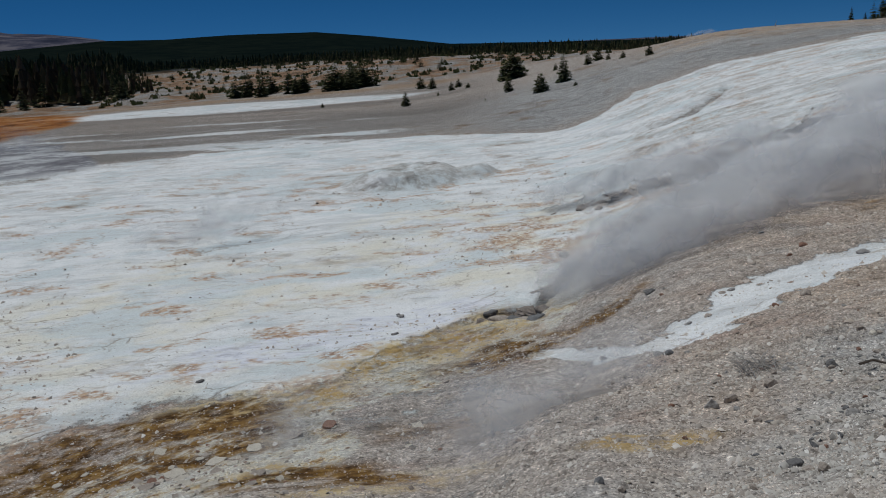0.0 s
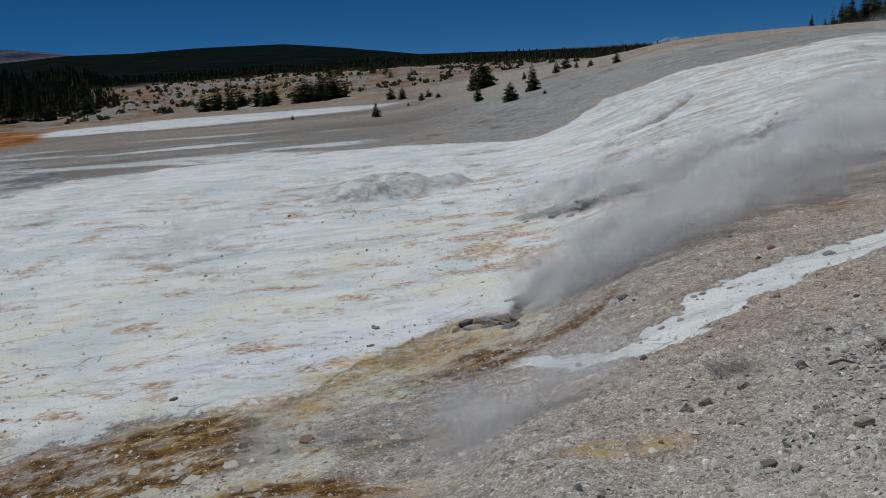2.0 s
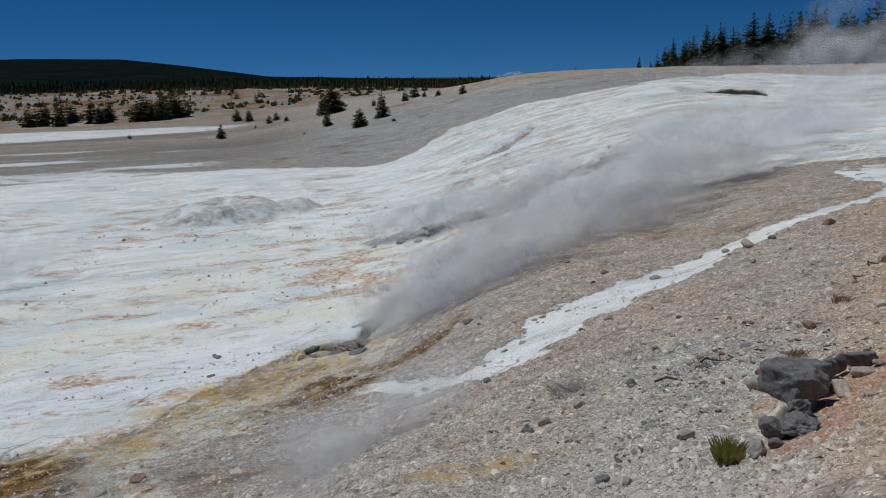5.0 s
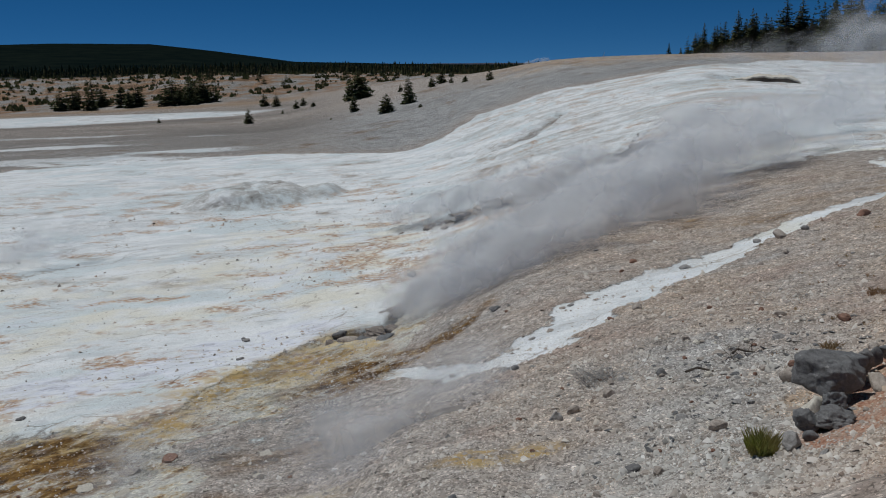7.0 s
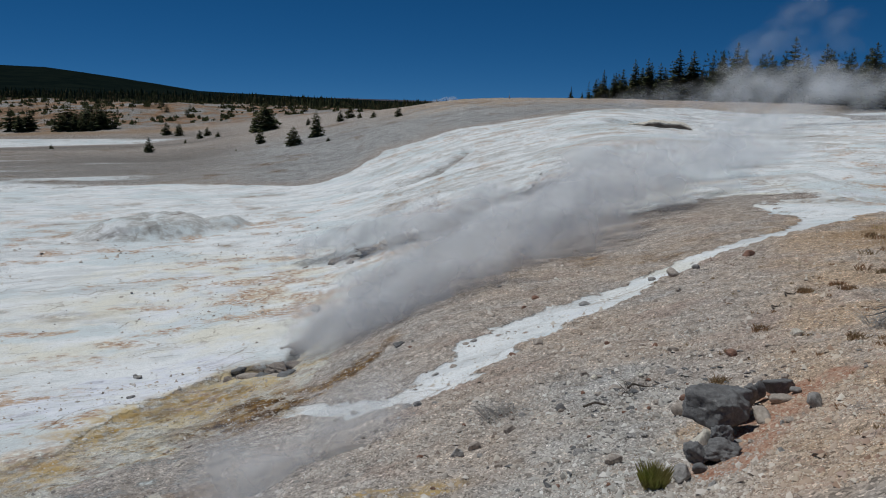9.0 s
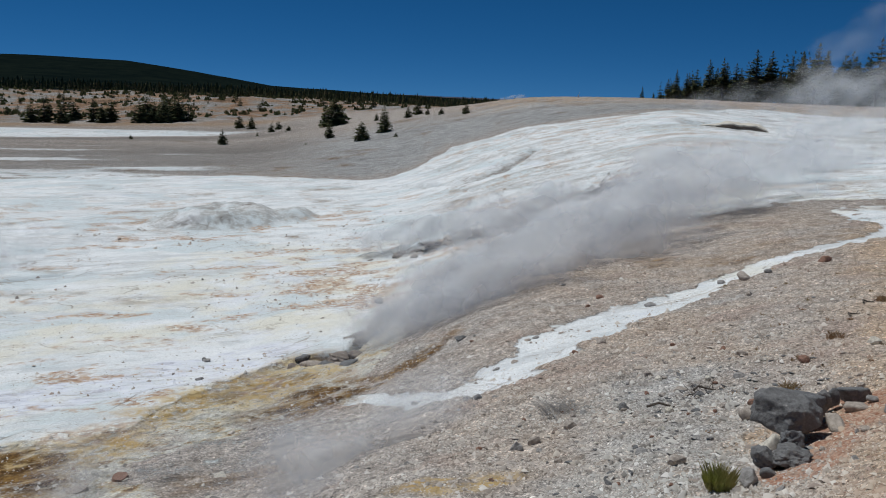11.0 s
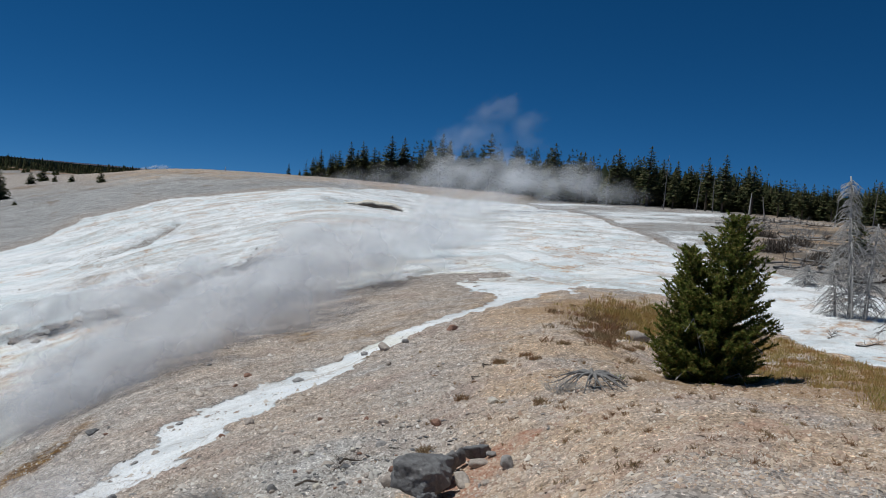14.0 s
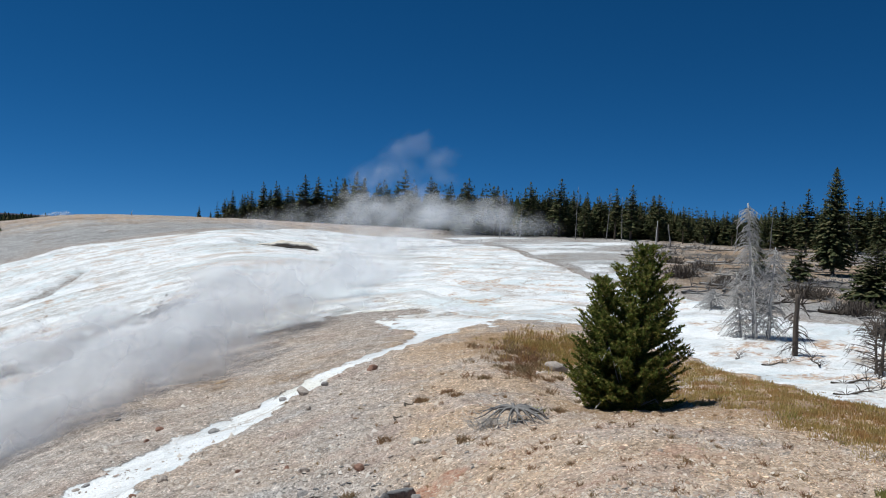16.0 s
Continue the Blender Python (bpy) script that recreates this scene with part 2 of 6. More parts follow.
    w = m.mix(m.sum("MULTIPLY", m.span(m.noise(0.2, 6, 0.6, flow), 0.50, 0.60), 0.8), w, (0.655, 0.715, 0.73))
    w = m.mix(m.sum("MULTIPLY", m.span(m.noise(2.2, 8, 0.7, flow), 0.57, 0.70), 0.55), w, (0.50, 0.46, 0.41))
    w = m.mix(m.sum("MULTIPLY", m.span(m.noise(11, 5, 0.6), 0.60, 0.72), 0.4), w, (0.40, 0.36, 0.32))
    w = m.mix(0.8, w, m.ramp(tone, (0.0, 0.84), (0.5, 1.0), (1.0, 1.1)), "MULTIPLY")
    w = m.mix(0.8, w, m.ramp(m.noise(22, 4, 0.7), (0.3, 0.8), (0.5, 1.0), (0.75, 1.08)), "MULTIPLY")
    bent = m.tree.nodes.new("ShaderNodeVectorMath")
    bent.operation = "ADD"
    wave = m.tree.nodes.new("ShaderNodeTexNoise")
    wave.inputs["Scale"].default_value, wave.inputs["Detail"].default_value = 0.8, 5
    m.put(wave.inputs["Vector"], m.place)
    m.put(bent.inputs[0], m.scaled(m.place, (0.6, 1.1, 1.0)))
    m.put(bent.inputs[1], wave.outputs["Color"])
    # thin drying lines and dull grey tide marks along the flow
    tide = m.scaled(bent.outputs["Vector"], (0.3, 1.0, 1.0))
    for scale, wide, share in ((0.8, 0.017, 0.7), (2.1, 0.022, 0.4)):
        line = m.sum("ABSOLUTE", m.sum("SUBTRACT", m.noise(scale, 5, 0.6, tide), 0.5), 0.0)
        line = m.sum("MULTIPLY", m.span(line, wide, wide * 0.25), m.span(m.noise(0.33, 5, 0.6, tide), 0.50, 0.66))
        w = m.mix(m.sum("MULTIPLY", line, share), w, (0.43, 0.37, 0.31))
    w = m.mix(m.sum("MULTIPLY", m.span(m.noise(0.55, 8, 0.72, tide), 0.54, 0.60), 0.45), w, (0.55, 0.56, 0.565))
    crack = m.span(m.cells(0.75, "Distance", bent.outputs["Vector"], "DISTANCE_TO_EDGE"), 0.022, 0.006)
    crack = m.sum("MULTIPLY", crack, m.span(coarse, 0.46, 0.6))
    w = m.mix(m.sum("MULTIPLY", crack, 0.55), w, (0.30, 0.22, 0.16))
    w = m.mix(m.sum("MULTIPLY", dull, m.span(m.noise(3, 6, 0.65), 0.3, 0.6)), w, (0.40, 0.385, 0.36))
    w = m.mix(m.sum("MULTIPLY", cool, m.span(m.noise(1.3, 8, 0.7, flow), 0.36, 0.58)), w, m.ramp(m.noise(4.5, 8, 0.75, tide), (0.36, (0.46, 0.45, 0.50)), (0.47, (0.72, 0.735, 0.80)), (0.6, (0.83, 0.84, 0.88))))
    # beds of the white hill: thin grey and rusty lines along the slope
    beds = m.noise(1.0, 9, 0.72, bed)
    w = m.mix(m.sum("MULTIPLY", hill, m.span(beds, 0.545, 0.60)), w, (0.60, 0.59, 0.575))
    w = m.mix(m.sum("MULTIPLY", hill, m.sum("MULTIPLY", m.span(beds, 0.40, 0.375), 0.85)), w, m.mix(m.span(mid, 0.4, 0.6), (0.42, 0.36, 0.30), (0.66, 0.55, 0.42)))
    seam = m.sum("ABSOLUTE", m.sum("SUBTRACT", m.noise(2.3, 7, 0.65, bed), 0.5), 0.0)
    w = m.mix(m.sum("MULTIPLY", hill, m.sum("MULTIPLY", m.span(seam, 0.016, 0.004), m.span(coarse, 0.45, 0.6))), w, (0.36, 0.31, 0.27))
    c = m.mix(white, c, w)
    # grit and dark crumbs lying on crust and stains alike
    def crumbs(size, wide, share):
        far_from, pick = m.cells(size, "Distance"), m.tree.nodes.new("ShaderNodeSeparateColor")
        m.put(pick.inputs[0], m.cells(size))
        return m.sum("MULTIPLY", m.span(far_from, wide, wide * 0.6), m.span(pick.outputs[2], share, share + 0.02))
    c = m.mix(m.sum("MULTIPLY", crumbs(2.6, 0.13, 0.80), m.span(mid, 0.42, 0.52)), c, (0.24, 0.19, 0.155))
    c = m.mix(m.sum("MULTIPLY", crumbs(6.5, 0.20, 0.72), m.sum("MULTIPLY", m.span(coarse, 0.44, 0.56), 0.85)), c, (0.30, 0.24, 0.20))
    # the stained apron below the crust: a mosaic drawn out along the gully
    drawn = m.turned(m.place, -44, (0.72, 1.0, 1.0))
    stain = m.noise(1.5, 12, 0.78, drawn)
    a = m.ramp(stain, (0.33, (0.13, 0.075, 0.045)), (0.385, (0.30, 0.19, 0.115)), (0.42, (0.53, 0.41, 0.25)), (0.455, (0.64, 0.595, 0.49)), (0.51, (0.68, 0.665, 0.61)), (0.55, (0.52, 0.495, 0.45)), (0.60, (0.47, 0.405, 0.35)), (0.70, (0.36, 0.28, 0.225)))
    a = m.mix(m.span(m.noise(2.6, 9, 0.75, drawn), 0.56, 0.66), a, (0.40, 0.33, 0.27))
    a = m.mix(m.sum("MULTIPLY", m.span(m.noise(3.3, 9, 0.75), 0.58, 0.66), 0.8), a, (0.75, 0.74, 0.69))
    a = m.mix(0.7, a, m.ramp(tone, (0.0, 0.55), (0.35, 0.9), (0.75, 1.0), (1.0, 1.5)), "MULTIPLY")
    a = m.mix(m.sum("MULTIPLY", crumbs(4.2, 0.22, 0.62), 0.9), a, (0.22, 0.15, 0.105))
    a = m.mix(crumbs(5.1, 0.2, 0.72), a, (0.74, 0.72, 0.67))
    c = m.mix(m.span(m.sum("ADD", apron, m.sum("MULTIPLY", m.sum("SUBTRACT", m.noise(2.4, 9, 0.7), 0.5), 0.8)), 0.38, 0.62), c, a)
    # mineral stains lie over crust and gravel alike
    c = m.mix(m.sum("MULTIPLY", fleck, m.span(m.noise(5.5, 8, 0.72, flow), 0.41, 0.55)), c, m.mix(m.span(mid, 0.35, 0.65), (0.34, 0.21, 0.14), (0.62, 0.46, 0.33)))
    c = m.mix(m.sum("MULTIPLY", ochre, m.span(mid, 0.36, 0.62)), c, m.mix(m.span(coarse, 0.35, 0.65), (0.48, 0.32, 0.12), (0.70, 0.58, 0.36)))
    c = m.mix(m.sum("MULTIPLY", rust, m.span(m.noise(1.3, 9, 0.75), 0.36, 0.54)), c, m.ramp(m.noise(2.4, 10, 0.76), (0.36, (0.04, 0.025, 0.015)), (0.47, (0.13, 0.072, 0.03)), (0.56, (0.28, 0.16, 0.05)), (0.64, (0.46, 0.34, 0.17)), (0.70, (0.60, 0.55, 0.45))))
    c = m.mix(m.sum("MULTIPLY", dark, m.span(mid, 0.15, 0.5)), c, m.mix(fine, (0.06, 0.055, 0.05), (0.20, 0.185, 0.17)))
    c = m.mix(m.sum("MULTIPLY", scarp, m.span(mid, 0.3, 0.55)), c, m.mix(fine, (0.07, 0.05, 0.04), (0.26, 0.18, 0.12)))
    c = m.mix(m.sum("MULTIPLY", mat, m.span(m.noise(0.25, 7, 0.65), 0.2, 0.5)), c, m.ramp(m.noise(0.13, 8, 0.72), (0.34, (0.07, 0.035, 0.02)), (0.46, (0.30, 0.115, 0.035)), (0.56, (0.40, 0.19, 0.07)), (0.68, (0.36, 0.27, 0.19))))
    c = m.mix(m.sum("MULTIPLY", red, m.span(m.noise(4, 8, 0.75), 0.32, 0.55)), c, m.mix(m.span(fine, 0.3, 0.7), (0.30, 0.135, 0.085), (0.55, 0.36, 0.26)))
    c = m.mix(pool, c, m.ramp(m.noise(0.22, 8, 0.72, flow), (0.38, (0.17, 0.165, 0.185)), (0.50, (0.30, 0.295, 0.31)), (0.58, (0.55, 0.56, 0.57))))
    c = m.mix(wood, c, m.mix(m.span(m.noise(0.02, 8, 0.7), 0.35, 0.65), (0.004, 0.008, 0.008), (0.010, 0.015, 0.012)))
    # far range: grey-lavender rock tinted bluer, distance haze put into its colour
    c = m.mix(hazed_range, c, m.ramp(m.noise(0.006, 8, 0.7, m.scaled(m.place, (1, 1, 3))), (0.38, (0.028, 0.032, 0.052)), (0.5, (0.062, 0.062, 0.088)), (0.60, (0.14, 0.13, 0.15))))
    m.put(m.shader.inputs["Specular IOR Level"], m.sum("MULTIPLY", m.sum("SUBTRACT", 1.0, wood), 0.03))
    grit = m.sum("ADD", m.sum("MULTIPLY", tone, 0.7), m.sum("MULTIPLY", chip, 0.8))
    skin = m.sum("ADD", m.noise(5, 8, 0.7, flow), m.sum("ADD", m.sum("MULTIPLY", crack, -0.6), m.sum("MULTIPLY", hill, m.sum("MULTIPLY", beds, 2.5))))
    m.bump(m.sum("ADD", m.sum("MULTIPLY", grit, m.sum("SUBTRACT", 1.0, white)), m.sum("MULTIPLY", skin, 1.6)), 0.8, 0.045)
    return m.done(c)


GROUND = ground_material()

# ---- the ground: one sheet from the overlook to the horizon ----
# The crust's near edge, along the gully and the foot of the gravel slope: bearing, metres out.
NEAR_B = [-80, -33, -21.5, -13, -8.5, -4.2, 3, 6.9, 10, 14.6, 19.5, 26, 34, 39.4, 43.8, 47.2, 51, 56, 60, 63.5, 67.6, 72.5, 90]
NEAR_D = [19, 17, 17.2, 15.7, 16.6, 18.8, 20.6, 20, 25.2, 30.2, 34.5, 36.5, 36, 37.5, 39, 34.7, 33, 31, 27.5, 26.7, 22.2, 18.3, 17]
# Its far edge, below the grey flats and the upper hill.
FAR_B = [-80, -33, -29, -24, -19, -11, -5, 2.5, 9.9, 12.5, 14.5, 19, 22, 25.5, 28, 31, 36, 43.5, 49, 52.3, 56.8, 61.6, 69.7, 90]
FAR_D = [80, 80, 80, 83, 83, 86, 87, 81, 77, 82, 89, 91, 90, 90, 90, 96, 122, 118, 92, 66, 50, 45, 38, 40]
# The milky runnel down the gravel slope: bearing, metres out, half width.
RUNNEL = [(7.0, 15.5, 0.3), (12, 13.9, 0.4), (16.2, 13.4, 0.72), (20.5, 14.6, 0.88), (24.6, 16.5, 0.82), (28, 17.9, 0.7), (30.6, 19.2, 0.55), (34, 21, 0.45), (36.9, 23.0, 0.38), (41.0, 25.5, 0.4), (44.2, 27.6, 0.5), (45.3, 29.6, 1.0), (45.8, 32.0, 1.7), (45.9, 36, 2.6)]


def plan(b, d):
    return d * math.sin(radians(b)), d * math.cos(radians(b))


# A grey bed laid bare across the foot of the white hill, and the vents' wet ground with the steam's shadow painted in.
BARE_BED = [(11.2, 67.5, 0.3), (13.2, 63.5, 0.7), (15.3, 61.2, 1.0), (17.4, 63.1, 1.5), (18.6, 66.0, 1.5), (19.8, 69.0, 0.9), (20.6, 72.0, 0.4)]
WET_SHADE = [(8.2, 37.0, 0.5), (10.5, 36.8, 1.2), (13.5, 36.0, 1.5), (16.5, 35.8, 1.5), (18.4, 37.2, 1.1), (19.8, 38.6, 0.8), (22.0, 42.8, 0.25), (23.4, 44.6, 0.35), (25.2, 46, 0.2)]


def runnel_gap(x, y, line=RUNNEL):
    """Distance from a winding line over its half width."""
    best = np.full(x.shape, 1e9)
    pts = [(*plan(b, d), w) for b, d, w in line]
    for (ax, ay, aw), (bx, by, bw) in zip(pts, pts[1:]):
        dx, dy = bx - ax, by - ay
        t = np.clip(((x - ax) * dx + (y - ay) * dy) / (dx * dx + dy * dy), 0, 1)
        best = np.minimum(best, np.hypot(x - ax - t * dx, y - ay - t * dy) / (aw + (bw - aw) * t))
    return best


def spot(x, y, b, d, across, along, turn=0.0):
    """1 in the middle of an oval patch, 0 at its rim."""
    px, py = plan(b, d)
    a = radians(turn)
    u, v = (x - px) * math.cos(a) + (y - py) * math.sin(a), -(x - px) * math.sin(a) + (y - py) * math.cos(a)
    return np.clip(1 - np.hypot(u / across, v / along), 0, 1)


def mound(x, y):
    """The low twin-topped sinter mound: 1 at its highest, 0 off it."""
    big = smooth(0, 0.6, spot(x, y, -2.2, 53.5, 5.6, 5.0) + 0.07 * fbm(x, y, 1.6, 5, 90, 0.6))
    low = smooth(0, 0.7, spot(x, y, 2.5, 53.8, 2.3, 3.2) + 0.06 * fbm(x, y, 1.2, 4, 94)) * 0.66
    return np.maximum(big, low)


def zones(x, y):
    """What covers the ground at a place: masks from 0 to 1 by name."""
    r, b = np.hypot(x, y), bearing_of(x, y)
    wob = fbm(x, y, 5, 4, 31)
    wobs = fbm(x, y, 0.9, 4, 37)
    near, far = np.interp(b, NEAR_B, NEAR_D), np.interp(b, FAR_B, FAR_D)
    inner = (r - near) / near + 0.07 * wob + 0.04 * wobs
    outer = (far - r) / far + 0.05 * wob + 0.03 * fbm(x * 0.4, y, 8, 4, 41)
    west = smooth(9, 3, b)
    z = {}
    bared = smooth(1.2, 0.3, runnel_gap(x, y, BARE_BED) + 0.9 * fbm(x * 0.8, y, 1.6, 5, 39, 0.6))
    z["bared"] = bared
    fading = smooth(-3, -12, b)
    white = smooth(0, 1, (inner + 0.03 + 0.11 * fading) / (0.09 + 0.15 * fading)) * smooth(-0.02, 0.03, outer) * (1 - 0.55 * bared)
    run = runnel_gap(x, y) + 1.0 * fbm(x, y, 0.5, 4, 38) + 0.35 * wob
    stream = smooth(1.45, 0.55, run)
    z["run"], z["inner"], z["outer"] = stream, inner, outer
    # pale strips and streaks on the far flats
    strip = smooth(0.35, 1, spot(x, y, -14, 178, 75, 24, 3) * 2.0 + 0.35 * fbm(x * 0.3, y, 14, 4, 43)) * smooth(9, 4, b)
    streak = smooth(0.0, 0.4, fbm(x * 0.16, y, 5, 4, 47) + 0.35 * smooth(115, 85, r)) * smooth(0.05, -0.02, outer) * smooth(160, 120, r) * smooth(4, -6, b)
    hillwash = smooth(0.05, 0.5, fbm(x * 0.6 + y * 0.35, y * 0.35 - x * 0.2, 4, 5, 49) + 0.1) * smooth(0.0, -0.2, outer) * smooth(10, 16, b) * smooth(64, 56, b) * 0.4
    # pale crust breaking through the stained apron at the foot of the slope
    apron = west * smooth(0.06, -0.02, inner)
    shelf = smooth(-0.15, 0.25, fbm(x * 0.7, y, 3.2, 5, 53) + 0.25) * apron * 0.36
    chalk = smooth(0.1, 0.45, fbm(x, y, 1.4, 4, 57)) * smooth(24, 12, b) * smooth(5, 9, b) * smooth(0.5, 0.2, np.abs(runnel_gap(x, y) - 1.2) / 3) * 0.7
    pale = smooth(-0.02, -0.1, outer) * smooth(36, 44, b) * smooth(62, 58, b) * smooth(134, 118, r) * np.clip(0.5 + 0.6 * fbm(x * 0.5, y, 6, 4, 51), 0, 1)
    z["white"] = np.clip(np.maximum.reduce([white, pale, stream, strip * 0.66, streak * 0.60, hillwash, shelf, chalk]), 0, 1)
    z["cream"] = np.clip(smooth(-0.25, 0.5, fbm(x, y, 11, 3, 59) + 0.9 * spot(x, y, 4, 27, 9, 9) + 1.1 * spot(x, y, 10.5, 29, 6, 6) + 0.8 * spot(x, y, -22, 24, 16, 12) - 1.6 * spot(x, y, -7, 21.5, 7, 3.6) - smooth(36, 60, r)) + 0.6 * apron, 0, 1)
    # rust-brown flecks on the crust, thick around the vents
    grain = fbm(x * 0.55, y, 1.3, 5, 61, 0.62)
    patchy = fbm(x, y, 8, 3, 62)
    crusty = smooth(0.25, 0.42, grain + 0.22 * patchy + 0.36 * spot(x, y, 8, 30, 11, 9) + 0.1 * spot(x, y, -8, 34, 22, 10)) * smooth(80, 50, r)
    by_gully = np.exp(-((inner + 0.05) / 0.10) ** 2) * smooth(-0.1, 0.35, fbm(x, y, 1.6, 4, 63)) * smooth(40, 30, b)
    z["fleck"] = np.clip(np.maximum.reduce([crusty * white, by_gully * 0.8]), 0, 1)
    band = fbm(x * 0.8 - y * 0.4, (y * 0.9 + x * 0.4) * 1.3, 3.4, 5, 65, 0.5)
    rust_spots = np.maximum.reduce([1.9 * spot(x, y, -30, 13.6, 4.5, 2.8, 29), 1.3 * spot(x, y, -23, 15.6, 3.6, 1.3, 20), 1.2 * spot(x, y, -18, 15.0, 2.0, 0.9, 20), 1.1 * spot(x, y, -26, 12.4, 3.0, 1.4, 20), 1.5 * spot(x, y, -12.5, 9.6, 1.9, 1.1), 0.9 * spot(x, y, 5.5, 16.2, 2.2, 2.6, -40), 1.1 * spot(x, y, 12.5, 17.8, 3.6, 0.8, 48), 1.4 * spot(x, y, -6, 9.0, 1.0, 0.7)])
    ragged = fbm(x * 0.6, y, 12, 4, 67)
    mats = smooth(0, 16, r - np.interp(b, [-34, -29, -25.2, -22.8], [112, 126, 160, 188]) + 16 * ragged) * smooth(0, 16, np.interp(b, [-34, -29, -22.8], [246, 236, 194]) - r + 16 * ragged) * smooth(-22.6, -23.6, b)
    z["rust"] = np.clip(np.maximum(smooth(0.15, 0.55, rust_spots + 0.6 * band), 0.3 * mats), 0, 1)
    ochre_spots = np.maximum.reduce([spot(x, y, -12, 15.2, 4.5, 2.4, 25), spot(x, y, -6, 8.8, 2.0, 1.4), spot(x, y, -14, 10.2, 2.2, 1.4), spot(x, y, -18, 15.8, 3.2, 1.8), spot(x, y, -2, 18, 5, 2.2, 30), spot(x, y, 16, 8.2, 1.6, 0.7)])
    z["ochre"] = np.clip(smooth(0.30, 0.75, ochre_spots + 0.6 * fbm(x * 0.7 - y * 0.5, (y * 0.8 + x * 0.5) * 1.6, 3.0, 5, 66, 0.6)) + 0.5 * mats + 0.9 * np.exp(-((inner + 0.07) / 0.05) ** 2) * smooth(-22, -15, b) * smooth(9, 3, b) * smooth(-0.15, 0.3, fbm(x, y, 2.2, 4, 52)), 0, 1)
    # orange mats by the far pool and the weathered far bank
    z["pool"] = smooth(-1, 4, r - 82 + 5 * fbm(x * 0.4, y, 7, 5, 69)) * smooth(-2, 6, np.interp(b, [-34, -29, -25.5, -23.2], [128, 126, 114, 82]) - r + 8 * fbm(x * 0.4, y, 7, 5, 70)) * smooth(-22.8, -23.8, b)
    z["bank"] = smooth(200, 235, r + 14 * wob) * smooth(17, 12, b) * smooth(430, 380, r)
    z["pink"] = np.clip(np.maximum.reduce([mats, smooth(38, 45, b + 5 * wob) * smooth(40, 30, r), smooth(10, 26, b + 6 * wob) * smooth(40, 30, r) * 0.4, smooth(56, 64, b) * smooth(45, 58, r) * 0.6, smooth(104, 124, r + 8 * wob) * smooth(12, 18, b) * smooth(48, 40, b) * 0.8, smooth(-0.02, -0.12, outer) * smooth(40, 48, b) * smooth(135, 120, r) * 0.2, smooth(0.3, 0.6, 1.3 * spot(x, y, 44, 9.3, 2.4, 1.3) + 0.2 * wobs)]), 0, 1)
    z["grey"] = np.clip(np.maximum.reduce([smooth(2800, 3200, r), smooth(-0.1, 0.3, outer * -3) * smooth(140, 108, r) * (0.45 + 0.52 * smooth(0, 8, b)), smooth(-0.1, 0.35, fbm(x * 0.7 + y * 0.4, y * 1.3 - x * 0.6, 3.5, 4, 73)) * smooth(43, 35, b) * smooth(24, 14, r) * (0.5 + 0.5 * smooth(16, 26, b)) * smooth(-14, -6, b)]), 0, 1)
    z["litter"] = np.clip(np.maximum.reduce([np.exp(-((r - 208 - 6 * wob) / 7) ** 2) * smooth(6, 0, b) * 0.9, smooth(0.1, 0.5, spot(x, y, 52.5, 25.5, 4.5, 3.5) + 0.2 * wobs), smooth(0.1, 0.45, spot(x, y, 69.5, 17.5, 7, 4.2, -16) + 0.2 * wobs), smooth(58, 64, b) * smooth(44, 54, r) * smooth(-0.2, 0.3, fbm(x, y, 7, 4, 55)) * 0.95]), 0, 1)
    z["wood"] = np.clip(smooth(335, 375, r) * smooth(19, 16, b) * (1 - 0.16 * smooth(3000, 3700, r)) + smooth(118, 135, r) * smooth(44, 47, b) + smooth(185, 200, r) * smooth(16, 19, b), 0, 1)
    z["apron"] = np.clip(smooth(-0.33, -0.16, inner + 0.12 * fbm(x, y, 3, 4, 54)) * smooth(0.03, -0.015, inner) * smooth(14, 8, b) * smooth(-20, -14, b) + 0.9 * smooth(0.25, 0.6, 1.5 * spot(x, y, -22, 11.8, 4.2, 3.0, 20) + 0.5 * fbm(x, y, 2.0, 4, 56)), 0, 1)
    z["cool"] = np.clip(smooth(0.1, 0.5, np.maximum(1.5 * spot(x, y, -9, 20.3, 5.6, 1.9, 25), 1.2 * spot(x, y, -17, 19.2, 3.0, 1.1, 15)) + 0.5 * fbm(x, y, 2.2, 4, 58)), 0, 1)
    # dark ground round the vents: some wet, mostly steam shadow put into the colour
    z["wet"] = smooth(1.25, 0.55, runnel_gap(x, y, WET_SHADE) + 1.2 * fbm(x * 0.7, y, 1.3, 5, 74, 0.6))
    # a darker grey band along the near edge of the crust
    grey_band = smooth(1.3, 0.4, runnel_gap(x, y, [(27.5, 36.5, 0.5), (29.5, 36.4, 1.0), (33.5, 35.2, 1.2), (36.5, 37.5, 1.0), (38.5, 40.5, 0.5)]) + 0.7 * fbm(x, y, 1.6, 4, 71))
    vent = np.exp(-((inner + 0.01) / 0.028) ** 2) * smooth(3, 6, b) * smooth(32, 24, b)
    # beside the ledges the same painted steam shadow and wet ground darken the colour
    ledge = z["wet"]
    swell = mound(x, y)
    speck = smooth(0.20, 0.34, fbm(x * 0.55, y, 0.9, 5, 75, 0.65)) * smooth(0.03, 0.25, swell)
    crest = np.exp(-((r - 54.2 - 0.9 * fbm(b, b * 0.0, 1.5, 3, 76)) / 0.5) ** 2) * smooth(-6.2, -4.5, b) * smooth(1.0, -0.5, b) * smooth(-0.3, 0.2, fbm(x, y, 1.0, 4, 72))
